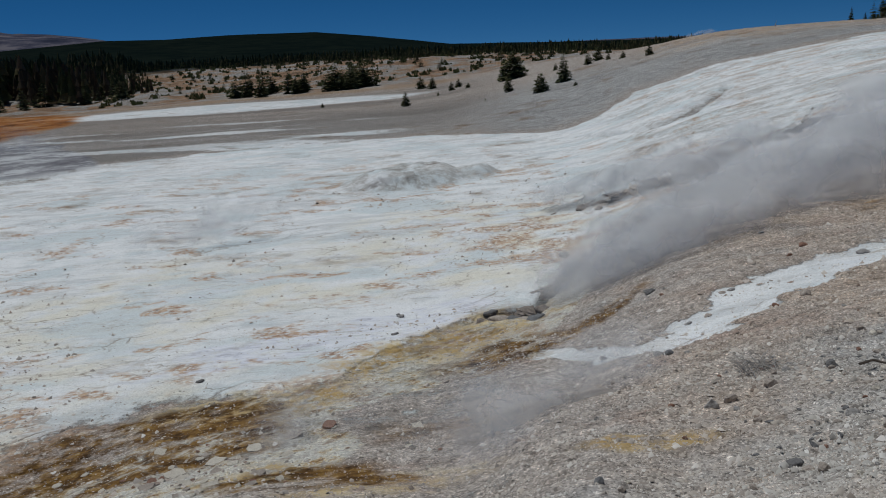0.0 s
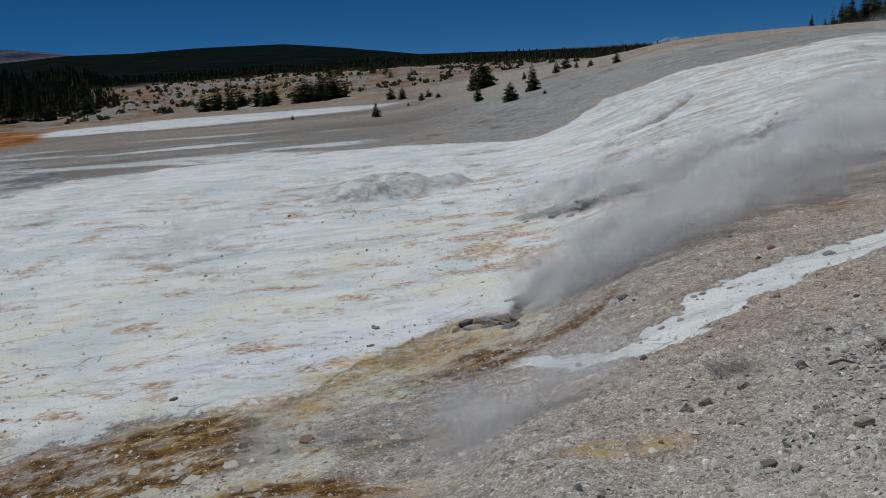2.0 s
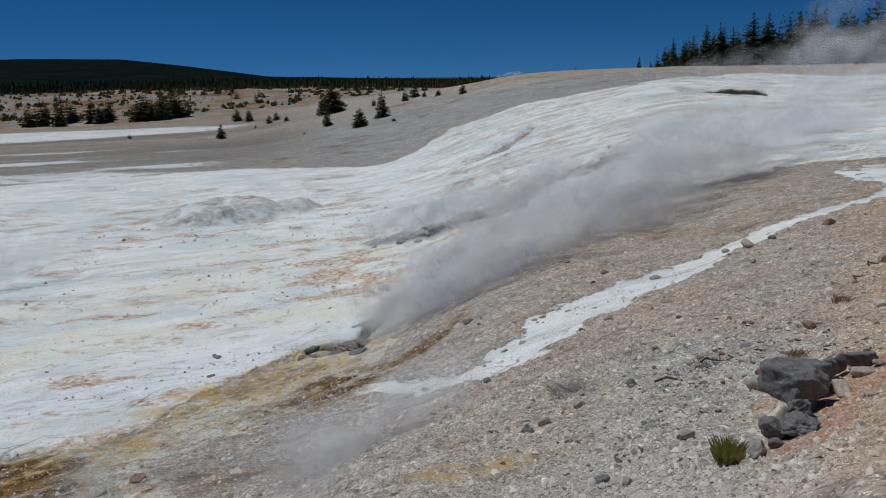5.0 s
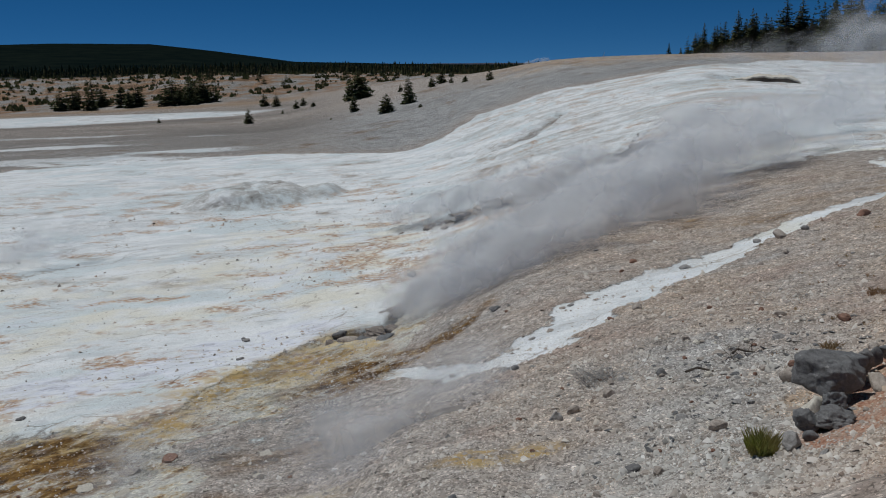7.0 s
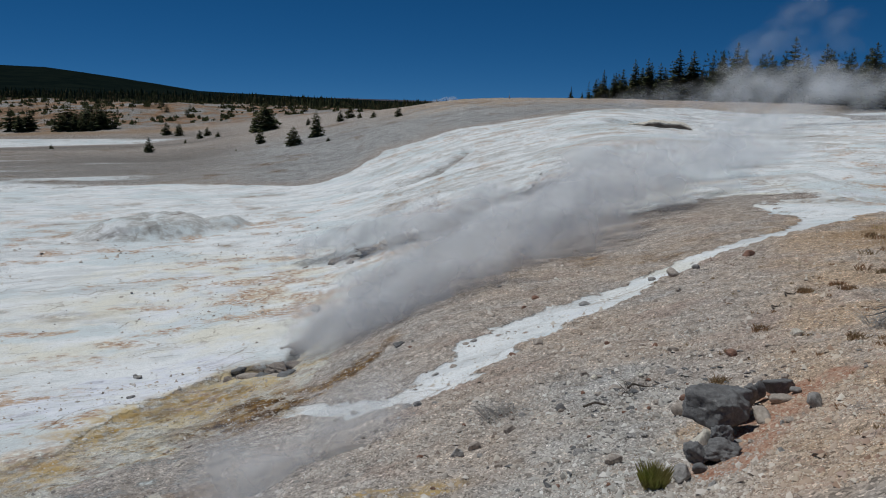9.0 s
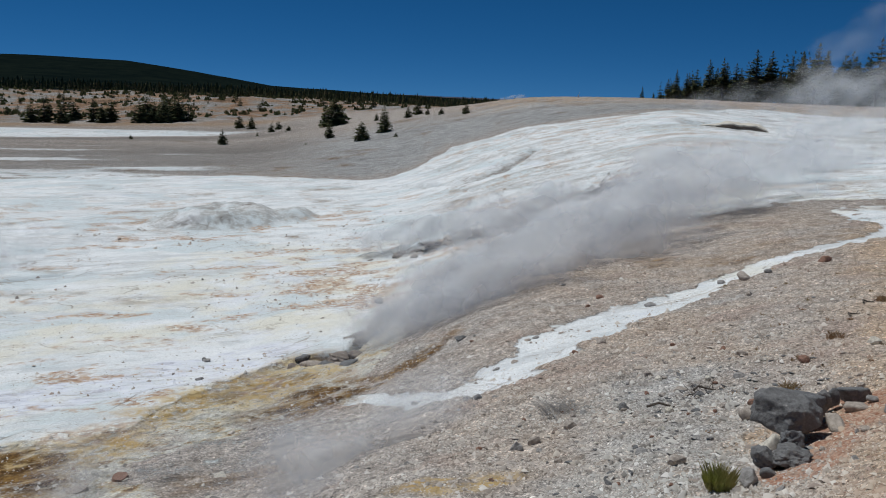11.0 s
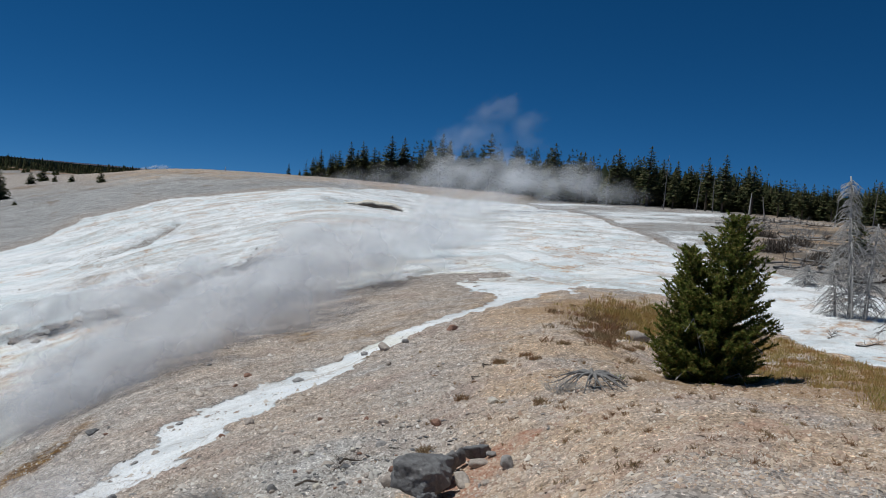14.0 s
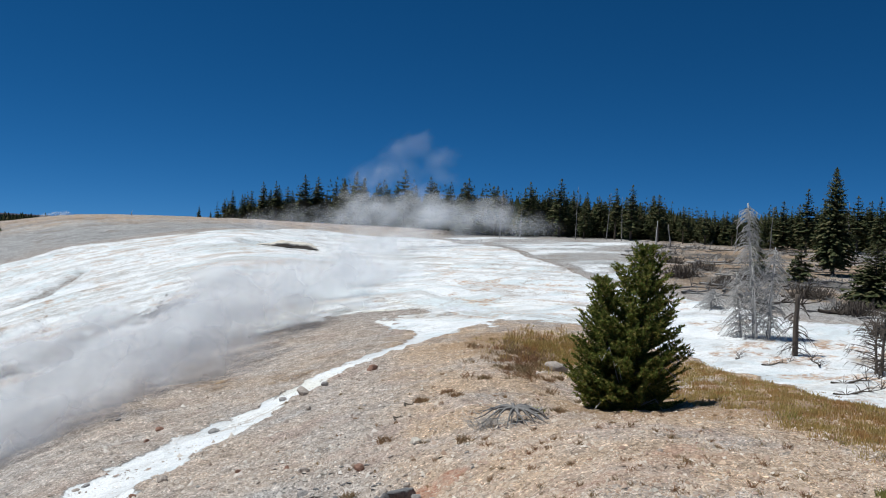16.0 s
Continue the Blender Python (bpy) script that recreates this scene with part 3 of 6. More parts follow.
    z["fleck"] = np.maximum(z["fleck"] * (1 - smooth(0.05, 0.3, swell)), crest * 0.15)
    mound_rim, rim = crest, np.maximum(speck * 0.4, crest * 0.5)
    hillside = smooth(0.05, 0.4, fbm(x * 0.3, y, 4, 5, 77, 0.65)) * smooth(0.0, -0.15, outer) * smooth(150, 120, r) * 0.18
    flats = smooth(0.0, -0.06, outer) * smooth(215, 185, r) * smooth(8, 0, b) * (0.46 + 0.5 * fbm(x * 0.2, y, 9, 4, 78))
    scar = bared * 0.25
    z["dark"] = np.clip(np.maximum.reduce([vent * smooth(-0.2, 0.3, wobs), ledge * 0.6, grey_band * 0.5, rim, hillside, scar, flats * (1 - z["white"])]), 0, 1)
    outcrop = smooth(0.15, 0.5, spot(x, y, 25.5, 44.6, 3.0, 1.7, 40) + 0.4 * wobs)
    z["dark"] = np.maximum(z["dark"], outcrop * 0.6 * smooth(-0.2, 0.3, fbm(x, y, 0.7, 4, 98)))
    z["dark"] = np.maximum(z["dark"], 0.85 * smooth(60, 65, b) * smooth(42, 50, r) * smooth(-0.1, 0.35, fbm(x, y, 5, 4, 99)))
    z["vent"] = vent
    # strata on the white hill run along the gully
    q, along = r - near, b * 0.7
    hill = smooth(10, 16, b) * smooth(62, 54, b) * white
    strata = fbm(along * 0.22, q, 1.6, 5, 101, 0.6)
    z["strata"] = strata * hill
    z["dull"] = np.clip(hill * smooth(0.08, 0.40, strata + 0.15 * wob) * 0.75, 0, 1)
    z["fleck"] = np.clip(np.maximum(z["fleck"], hill * smooth(0.26, 0.42, fbm(along * 0.2, q, 1.1, 5, 103, 0.6) + 0.15 * patchy) * 0.8), 0, 1)
    red_soil = smooth(1.2, 0.6, runnel_gap(x, y, [(47.0, 10.4, 0.25), (44.2, 10.0, 0.4), (42.7, 9.4, 0.5), (41.6, 8.3, 0.45), (40.2, 7.3, 0.3)]) + 0.6 * wobs)
    z["dull"] = np.maximum(z["dull"], 0.9 * smooth(0.04, 0.14, swell) * smooth(-0.45, 0.1, wobs))
    z["hill"] = np.clip(hill + 0.35 * smooth(40, 60, r) * smooth(8, 2, b) * white, 0, 1)
    z["bed_a"], z["bed_b"] = along * 0.16 + 0.02 * wob, q * 0.42
    z["mat"] = mats * (1 - z["pool"])
    z["red"] = np.maximum(red_soil, 0.6 * smooth(0.15, 0.45, fbm(x * 0.8, y * 1.2, 1.6, 4, 64)) * smooth(50, 58, b) * smooth(16, 11, r))
    # the far range, coloured with its haze painted in
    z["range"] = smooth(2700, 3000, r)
    z["scarp"] = np.clip(np.exp(-((inner + 0.03) / 0.045) ** 2) * smooth(-5, 1, b) * smooth(30, 18, b) * smooth(-0.25, 0.2, wobs), 0, 1)
    z["scarp"] = np.clip(z["scarp"] + mound_rim * 0.9, 0, 1)
    return z


def relief(x, y, z):
    """Small relief added to the land: gravel, crust, scarps, the sinter mound."""
    r, b = np.hypot(x, y), bearing_of(x, y)
    white = z["white"]
    h = (1 - white) * (0.07 * fbm(x, y, 0.8, 3, 81) + 0.035 * fbm(x, y, 0.16, 2, 83) * smooth(40, 25, r)) * smooth(1.2, 3, r)
    ridged = 1 - np.abs(fbm(x * 0.45, y, 2.6, 4, 85)) * 3.0
    h = h + white * (0.06 * fbm(x * 0.6, y, 3.0, 4, 86) + 0.04 * np.clip(ridged, 0, 1) + 0.02 * fbm(x, y, 0.4, 2, 87)) * smooth(1.2, 3, r)
    h = h + 0.25 * fbm(x, y, 14, 3, 89) * smooth(10, 40, r) * (1 - smooth(150, 300, r))
    h = h - 0.65 * z["vent"] * (0.55 + 1.1 * fbm(x, y, 0.9, 4, 88)) - 0.10 * z["run"] + 0.10 * smooth(-0.03, 0.04, z["inner"]) * smooth(60, 40, b) + 0.10 * smooth(-0.01, 0.015, z["inner"]) * smooth(-4, 3, b) * smooth(24, 14, b)
    h = h + 1.05 * mound(x, y) * (1 + 0.25 * fbm(x, y, 1.2, 4, 91, 0.6)) - 0.35 * z["bared"] + 0.25 * z["wet"] * (0.3 + fbm(x, y, 0.7, 4, 92)) + 0.5 * smooth(0, 0.5, np.maximum(spot(x, y, 20.5, 41, 3.0, 4.5, -35), spot(x, y, 25, 46, 3.0, 4.0, -30))) * fbm(x, y, 1.4, 5, 96, 0.6)
    hill = smooth(12, 20, b) * smooth(60, 48, b) * smooth(38, 50, r) * smooth(130, 100, r)
    h = h + hill * 0.25 * fbm(x * 0.5 + y * 0.3, y * 0.6 - x * 0.2, 6, 5, 93) + 0.22 * z["strata"] * smooth(38, 50, r)
    h = h + smooth(205, 240, r) * smooth(420, 340, r) * smooth(18, 12, b) * 2.4 * np.maximum(fbm(x, y, 30, 5, 95), -0.2)
    # the pit under the broken crust lip
    h = h - 0.85 * smooth(0, 0.4, spot(x, y, 33.9, 76.8, 5.2, 3.4, -33.9))
    return h


def height(x, y):
    x, y = np.atleast_1d(np.asarray(x, float)), np.atleast_1d(np.asarray(y, float))
    return base_height(x, y) + relief(x, y, zones(x, y))


def ground_z(x, y):
    return float(height(x, y)[0])


def build_ground():
    bear = np.concatenate([np.arange(-180, -38, 6.0), np.arange(-38, 79.95, 0.135), np.arange(80, 180, 6.0)])
    rings = np.concatenate([np.exp(np.arange(math.log(0.9), math.log(5.0), 0.05)), np.exp(np.arange(math.log(5.0), math.log(62), 0.0066)),
                            np.exp(np.arange(math.log(62), math.log(420), 0.012)), np.exp(np.linspace(math.log(420), math.log(4700), 46))])
    nb, nr = len(bear), len(rings)
    rr, bb = np.meshgrid(rings, np.radians(bear), indexing="ij")
    x, y = (rr * np.sin(bb)).ravel(), (rr * np.cos(bb)).ravel()
    z = zones(x, y)
    z["zero"] = np.zeros(x.shape)
    co = np.empty((nr * nb + 1, 3))
    co[:-1, 0], co[:-1, 1] = x, y
    co[:-1, 2] = base_height(x, y) + relief(x, y, z)
    co[-1] = (0, 0, EYE - 1.65)
    i, j = np.meshgrid(np.arange(nr - 1), np.arange(nb), indexing="ij")
    k = (j + 1) % nb
    quads = np.stack([i * nb + j, (i + 1) * nb + j, (i + 1) * nb + k, i * nb + k], -1).reshape(-1, 4)
    quads = quads[:, ::-1]
    fan = np.stack([np.full(nb, nr * nb), (np.arange(nb) + 1) % nb, np.arange(nb)], -1)
    me = bpy.data.meshes.new("ground")
    me.vertices.add(len(co))
    me.vertices.foreach_set("co", co.ravel())
    me.loops.add(quads.size + fan.size)
    me.loops.foreach_set("vertex_index", np.concatenate([quads.ravel(), fan.ravel()]).astype(np.int32))
    me.polygons.add(len(quads) + len(fan))
    me.polygons.foreach_set("loop_start", np.concatenate([np.arange(len(quads)) * 4, quads.size + np.arange(len(fan)) * 3]).astype(np.int32))
    me.update(calc_edges=True)
    me.polygons.foreach_set("use_smooth", np.ones(len(me.polygons), bool))
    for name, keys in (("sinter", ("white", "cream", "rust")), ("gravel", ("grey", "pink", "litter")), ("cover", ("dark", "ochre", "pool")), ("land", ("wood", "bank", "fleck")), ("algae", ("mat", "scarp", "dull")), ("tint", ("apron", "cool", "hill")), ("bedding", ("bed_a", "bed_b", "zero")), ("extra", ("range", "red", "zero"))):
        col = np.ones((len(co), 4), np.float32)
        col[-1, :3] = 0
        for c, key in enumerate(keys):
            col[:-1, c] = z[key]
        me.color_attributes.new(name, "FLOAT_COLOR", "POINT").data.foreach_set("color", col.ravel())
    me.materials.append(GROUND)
    return tagged(new("ground", me), "pale thermal basin of white crust, tan gravel slopes and grey flats", "ground", kind="structure")


ground = build_ground()


# ---- making things ----
class Shape:
    """Gathers corners and faces of one part."""

    def __init__(self):
        self.v, self.f = [], []

    def face(self, *pts):
        n = len(self.v)
        self.v.extend(tuple(p) for p in pts)
        self.f.append(tuple(range(n, n + len(pts))))

    def tube(self, path, radii, sides=5):
        """A tapering round stem along a path."""
        path = [Vector(p) for p in path]
        n = len(self.v)
        for k, p in enumerate(path):
            ahead = (path[min(k + 1, len(path) - 1)] - path[max(k - 1, 0)]).normalized()
            side = ahead.cross(Vector((0.31, 0.17, 0.94)))
            side = side.normalized() if side.length > 1e-4 else Vector((1, 0, 0))
            over = ahead.cross(side)
            for s in range(sides):
                a = 2 * math.pi * s / sides
                self.v.append(tuple(p + (side * math.cos(a) + over * math.sin(a)) * radii[k]))
        for k in range(len(path) - 1):
            for s in range(sides):
                t = (s + 1) % sides
                self.f.append((n + k * sides + s, n + k * sides + t, n + (k + 1) * sides + t, n + (k + 1) * sides + s))
        self.f.append(tuple(n + (len(path) - 1) * sides + s for s in range(sides)))

    def mesh(self, name, material, soft=False):
        me = bpy.data.meshes.new(name)
        me.from_pydata(self.v, [], self.f)
        me.materials.append(material)
        if soft:
            me.polygons.foreach_set("use_smooth", np.ones(len(me.polygons), bool))
        me.update()
        return me


def part(name, shape, material, parent, label="", soft=False):
    ob = new(name, shape.mesh(name, material, soft))
    ob.parent = parent
    if name in ("branchwork", "brushwood", "dead_brushwood", "crown", "foliage"):
        ob["kind"] = "stuff"
    if label:
        ob["label"] = label
    return ob


def thing(name, at, label, category, group="", turn=0.0, scale=1.0):
    ob = new(name)
    ob.empty_display_size = 0.2
    ob.matrix_basis = pose(*at, 0, 0, turn) @ Matrix.Scale(scale, 4)
    return tagged(ob, label, category, group)


def on_ground(b, d, sink=0.0):
    x, y = plan(b, d)
    return x, y, ground_z(x, y) - sink


# ---- plant materials ----
def needle_material(name, dark, light, tip, share=0.3):
    m = Nodes(name, 0.7)
    c = m.mix(m.noise(2.3, 4), dark, light)
    c = m.mix(m.span(m.island(), 0.55, 1.0), c, tip)
    m.shader.inputs["Specular IOR Level"].default_value = 0.08
    m.bump(m.noise(40, 2), 0.4, 0.02)
    return m.leaf(m.mix(m.sum("MULTIPLY", m.chance(), 0.35), c, (0.05, 0.055, 0.02)), share)


def wood_material(name, dark, light, streak=14):
    m = Nodes(name, 0.85)
    p = m.object_place()
    c = m.mix(m.noise(streak, 6, 0.65, m.scaled(p, (1, 1, 0.15))), dark, light)
    c = m.mix(m.span(m.noise(3, 4, 0.6, p), 0.55, 0.8), c, dark)
    m.bump(m.noise(streak * 2, 4, 0.6, m.scaled(p, (1, 1, 0.1))), 0.6, 0.01)
    return m.done(c)


NEEDLES = needle_material("conifer_needles", (0.05, 0.066, 0.03), (0.13, 0.148, 0.07), (0.25, 0.21, 0.11))
PINE_NEEDLES = needle_material("pine_needles", (0.08, 0.115, 0.025), (0.215, 0.27, 0.06), (0.50, 0.40, 0.13), 0.55)
BARK = wood_material("grey_brown_bark", (0.05, 0.04, 0.03), (0.16, 0.13, 0.10))
DEADWOOD = wood_material("silvered_dead_wood", (0.24, 0.23, 0.22), (0.60, 0.58, 0.55), 22)
GREYWOOD = wood_material("grey_weathered_wood", (0.09, 0.086, 0.082), (0.34, 0.325, 0.31), 20)
DARKWOOD = wood_material("weathered_brown_wood", (0.045, 0.035, 0.028), (0.17, 0.14, 0.115), 18)


def grass_material(name, low, high, dry):
    m = Nodes(name, 0.75)
    c = m.mix(m.island(), low, high)
    return m.leaf(m.mix(m.span(m.noise(1.7, 4), 0.4, 0.65), c, dry))


DRYGRASS = grass_material("dry_golden_grass", (0.42, 0.34, 0.11), (0.68, 0.54, 0.24), (0.54, 0.33, 0.14))
GREENGRASS = grass_material("fresh_green_stems", (0.30, 0.36, 0.07), (0.52, 0.54, 0.18), (0.46, 0.40, 0.17))
SCRUB = grass_material("brown_dry_scrub", (0.24, 0.17, 0.09), (0.44, 0.34, 0.20), (0.36, 0.21, 0.12))


# ---- conifers ----
def conifer_shapes(tall, seed, spread=0.2, bare=0.12, whorls=26, thin=1.0, steps=4, slim=1.0):
    """A conifer: a tapered trunk and a crown of drooping, ragged boughs."""
    rng = random.Random(seed)
    trunk, crown = Shape(), Shape()
    lean = (rng.uniform(-0.015, 0.015), rng.uniform(-0.015, 0.015))

    def stem(t):
        return Vector((lean[0] * tall * t, lean[1] * tall * t, tall * t))
    trunk.tube([stem(t) - Vector((0, 0, 0.25 * (t == 0))) for t in (0, 0.3, 0.6, 0.85, 0.99)], [0.018 * tall, 0.014 * tall, 0.009 * tall, 0.004 * tall, 0.001 * tall], 6)
    if bare > 0.2:
        for k in range(9):
            t, a = rng.uniform(0.08, bare), rng.uniform(0, 6.28)
            p = stem(t)
            trunk.tube([p, p + Vector((math.cos(a), math.sin(a), -0.25)) * tall * rng.uniform(0.04, 0.1)], [0.003 * tall, 0.001 * tall], 3)
    for w in range(whorls):
        t = bare + (1 - bare) * (w + rng.uniform(0, 0.9)) / whorls
        s = (t - bare) / (1 - bare)
        reach = spread * tall * (1 - s) ** 0.75 * min(1, 0.45 + 3.5 * s) + 0.012 * tall
        for k in range(max(4, int(9 * (1 - s) + 4))):
            if rng.random() > thin:
                continue
            a = rng.uniform(0, 6.283)
            out = Vector((math.cos(a), math.sin(a), 0))
            side = Vector((-out.y, out.x, 0))
            length = reach * rng.uniform(0.55, 1.12)
            rise = rng.uniform(-0.35, 0.05) + 0.7 * s
            p = stem(t)
            for q in range(steps):
                u0, u1 = q / steps, (q + 1.35) / steps
                c0 = p + out * length * u0 + Vector((0, 0, rise * length * u0 - 0.12 * length * u0 * u0))
                c1 = p + out * length * u1 + Vector((0, 0, rise * length * u1 - 0.12 * length * u1 * u1 - 0.02 * tall * rng.random()))
                wide = (0.10 + 0.24 * (1 - abs(u0 - 0.35))) * length * rng.uniform(0.6, 1.2) * slim
                dip = Vector((0, 0, -wide * rng.uniform(0.2, 0.7)))
                mid = (c0 + c1) * 0.5 + Vector((0, 0, wide * rng.uniform(0.0, 0.35)))
                crown.face(c0, mid + side * wide + dip, c1)
                crown.face(c0, c1, mid - side * wide + dip)
                if rng.random() < 0.5:
                    crown.face(c0, mid + Vector((0, 0, -wide * 1.1)), c1)
    top = stem(1.0)
    for k in range(6):
        a = k * 1.05
        crown.face(top + Vector((0, 0, 0.01 * tall)), top + Vector((math.cos(a), math.sin(a), -2.5)) * 0.016 * tall, top + Vector((math.cos(a + 1), math.sin(a + 1), -2.5)) * 0.016 * tall)
    return trunk, crown


def conifer(name, at, tall, seed, label, group, turn=0, **kind):
    root = thing(name, at, label, "conifer tree", group, turn)
    trunk, crown = conifer_shapes(tall, seed, **kind)
    part("trunk", trunk, BARK, root)
    part("crown", crown, NEEDLES, root)
    return root


def scatter_copies(kinds, spots, seed, low=0.8, high=1.2):
    """Copies of the given trees at spots of bearing, metres out and height."""
    rng = random.Random(seed)
    xy = np.array([plan(b, d) for b, d, tall in spots])
    for (b, d, tall), (x, y), z in zip(spots, xy, height(xy[:, 0], xy[:, 1])):
        proto, made = kinds[rng.randrange(len(kinds))]
        m = pose(x, y, z - 0.1, 0, 0, rng.uniform(0, 360)) @ Matrix.Diagonal((tall / made * rng.uniform(1.0, 1.4), tall / made * rng.uniform(1.0, 1.4), tall / made, 1))
        copy_thing(proto, m)


def height_to(b, d, top):
    """How tall a tree at this place is whose tip stands at that angle from the overlook."""
    x, y = plan(b, d)
    return d * math.tan(radians(top)) + EYE - float(base_height(np.array([x]), np.array([y]))[0])


def build_woods():
    rng = random.Random(11)
    wood_label = "dark green lodgepole conifer at the edge of the hill forest"
    kinds = []
    # the trees whose tips stand out along the skyline: bearing, metres out, angle of the tip
    skyline = [(27.8, 180, 0.95), (28.6, 182, 0.6), (30.1, 176, 2.1), (31.4, 178, 2.1), (32.2, 176, 2.8), (33.1, 178, 2.9), (35.2, 176, 3.45), (36.1, 178, 3.35), (37.4, 176, 3.0), (38.8, 172, 3.85),
               (40.4, 172, 2.9), (42.4, 166, 4.15), (44.3, 160, 3.7), (45.7, 150, 3.1), (47.1, 138, 3.75), (49.2, 132, 3.0), (51.6, 128, 3.65), (53.8, 126, 3.95), (55.6, 122, 2.6), (57.8, 120, 3.4),
               (58.9, 118, 3.65), (60.8, 116, 3.0), (62.5, 112, 2.2), (64.0, 112, 2.0), (65.4, 112, 1.95), (69.0, 104, 2.75), (70.4, 100, 3.65), (73.4, 100, 3.2), (74.7, 98, 3.2), (76.5, 98, 3.4)]
    styles = [dict(spread=0.19, bare=0.06, whorls=38, steps=3), dict(spread=0.22, bare=0.04, whorls=36, steps=3), dict(spread=0.17, bare=0.2, whorls=32, steps=3),
              dict(spread=0.18, bare=0.3, whorls=28, thin=0.9, steps=3), dict(spread=0.24, bare=0.03, whorls=36, steps=3), dict(spread=0.15, bare=0.38, whorls=26, thin=0.85, steps=3)]
    for k, style in enumerate(styles):
        b, d, top = skyline[k]
        tall = height_to(b, d, top)
        kinds.append((conifer("conifer", on_ground(b, d, 0.1), tall, 100 + k, wood_label, "trees of the hill forest", rng.uniform(0, 360), **style), tall))
    scatter_copies(kinds, [(b, d, height_to(b, d, top)) for b, d, top in skyline[len(styles):]], 5)
    fill = []
    for k in range(600):
        b = rng.uniform(29, 78)
        near = np.interp(b, [27, 44, 48, 60, 66, 78], [182, 166, 140, 120, 108, 100])
        d = near + rng.uniform(0, 30) ** 1.0
        cap = np.interp(b, [27, 31, 36, 45, 54, 60, 64, 70, 78], [0.5, 1.7, 2.8, 2.9, 2.7, 2.5, 1.7, 2.2, 2.6])
        fill.append((b, d, max(2.0, height_to(b, d, cap * rng.uniform(0.6, 1.2)))))
    fill.sort(key=lambda s: s[1] - np.interp(s[0], [27, 44, 48, 60, 66, 78], [182, 166, 140, 120, 108, 100]))
    scatter_copies(kinds, fill[:250], 6)
    # the ranks behind, past counting
    shapes = [conifer_shapes(1.0, 180 + k, spread=0.22, bare=0.1, whorls=12, thin=0.8, steps=3)[1] for k in range(3)]
    xy = np.array([plan(b, d) for b, d, tall in fill[250:]])
    back = Shape()
    for (b, d, tall), (x, y), z in zip(fill[250:], xy, height(xy[:, 0], xy[:, 1])):
        one, n = shapes[rng.randrange(3)], len(back.v)
        wide = tall * rng.uniform(0.9, 1.3)
        back.v.extend((x + wide * p[0], y + wide * p[1], z + tall * p[2]) for p in one.v)
        back.f.extend(tuple(q + n for q in f) for f in one.f)
    tagged(new("forest", back.mesh("forest", NEEDLES)), "dense dark conifers standing deep in the hill forest", "forest", kind="stuff")
    # young firs on the grey slope and the flats: bearing, metres out, height
    fir_label = "small dark fir standing alone on the grey slope"
    kinds = []
    for k, (b, d, tall, spread) in enumerate([(-2.0, 137, 2.6, 0.40), (5.5, 122, 2.9, 0.36), (7.8, 110, 2.7, 0.56), (9.5, 116, 4.0, 0.36)]):
        kinds.append((conifer("young_fir", on_ground(b, d, 0.05), tall, 140 + k, fir_label, "young firs on the slope", 30 * k, spread=spread, bare=0.01, whorls=30, steps=4, slim=0.9), tall))
    scatter_copies(kinds, [(5.9, 148, 5.2), (5.3, 150, 4.0), (6.4, 152, 3.0), (11.2, 133, 1.9), (11.9, 137, 2.5), (12.6, 132, 1.3), (15.4, 121, 1.7), (1.4, 163, 1.9), (-0.8, 190, 3.2), (0.0, 183, 3.0), (2.6, 157, 1.1), (0.4, 153, 0.9),
                           (10.3, 108, 0.6), (3.8, 117, 0.5), (-8.0, 152, 1.0), (13.6, 128, 1.1), (8.9, 140, 1.4), (1.9, 170, 2.0)], 7)
    clump = []
    slim = [(conifer("flat_fir", on_ground(b, d, 0.05), tall, 150 + k, "slender dark conifer in a clump on the far flats", "conifers on the far flats", 40 * k, spread=0.26 + 0.04 * k, bare=0.02, whorls=16, steps=2), tall)
            for k, (b, d, tall) in enumerate(((-12.9, 226, 5.6), (-9.4, 222, 4.4), (-5.6, 222, 5.2)))]
    for k in range(64):
        clump.append((rng.choice([rng.uniform(-14.2, -8.6), rng.uniform(-7.8, -4.0)]), rng.uniform(214, 232), rng.uniform(3.0, 7.4)))
    for k in range(90):
        clump.append((rng.uniform(-20, 9), rng.uniform(250, 340), rng.uniform(0.8, 3.2)))
    for k in range(46):
        clump.append((rng.uniform(-36, -20.5), rng.uniform(262, 300), rng.uniform(3, 8)))
    scatter_copies(slim, clump, 8)
    # great spruce and the round pine beside it
    tall = height_to(72.1, 66, 5.05)
    conifer("spruce", on_ground(72.1, 66, 0.1), tall, 171, "tall broad spruce rising above the forest edge", "", 40, spread=0.22, bare=0.1, whorls=120, steps=7, slim=0.5)
    conifer("bushy_pine", on_ground(74.6, 47, 0.1), 3.7, 172, "low rounded green pine beside bleached dead wood", "", 80, spread=0.52, bare=0.0, whorls=60, steps=6, slim=0.5)
    conifer("bushy_pine", on_ground(70.2, 60, 0.1), 3.3, 173, "small dark pine beside fallen logs", "", 10, spread=0.36, bare=0.0, whorls=22)
    conifer("bushy_pine", on_ground(67.6, 62, 0.1), 3.0, 174, "small dark pine beside fallen logs", "", 10, spread=0.4, bare=0.0, whorls=22)


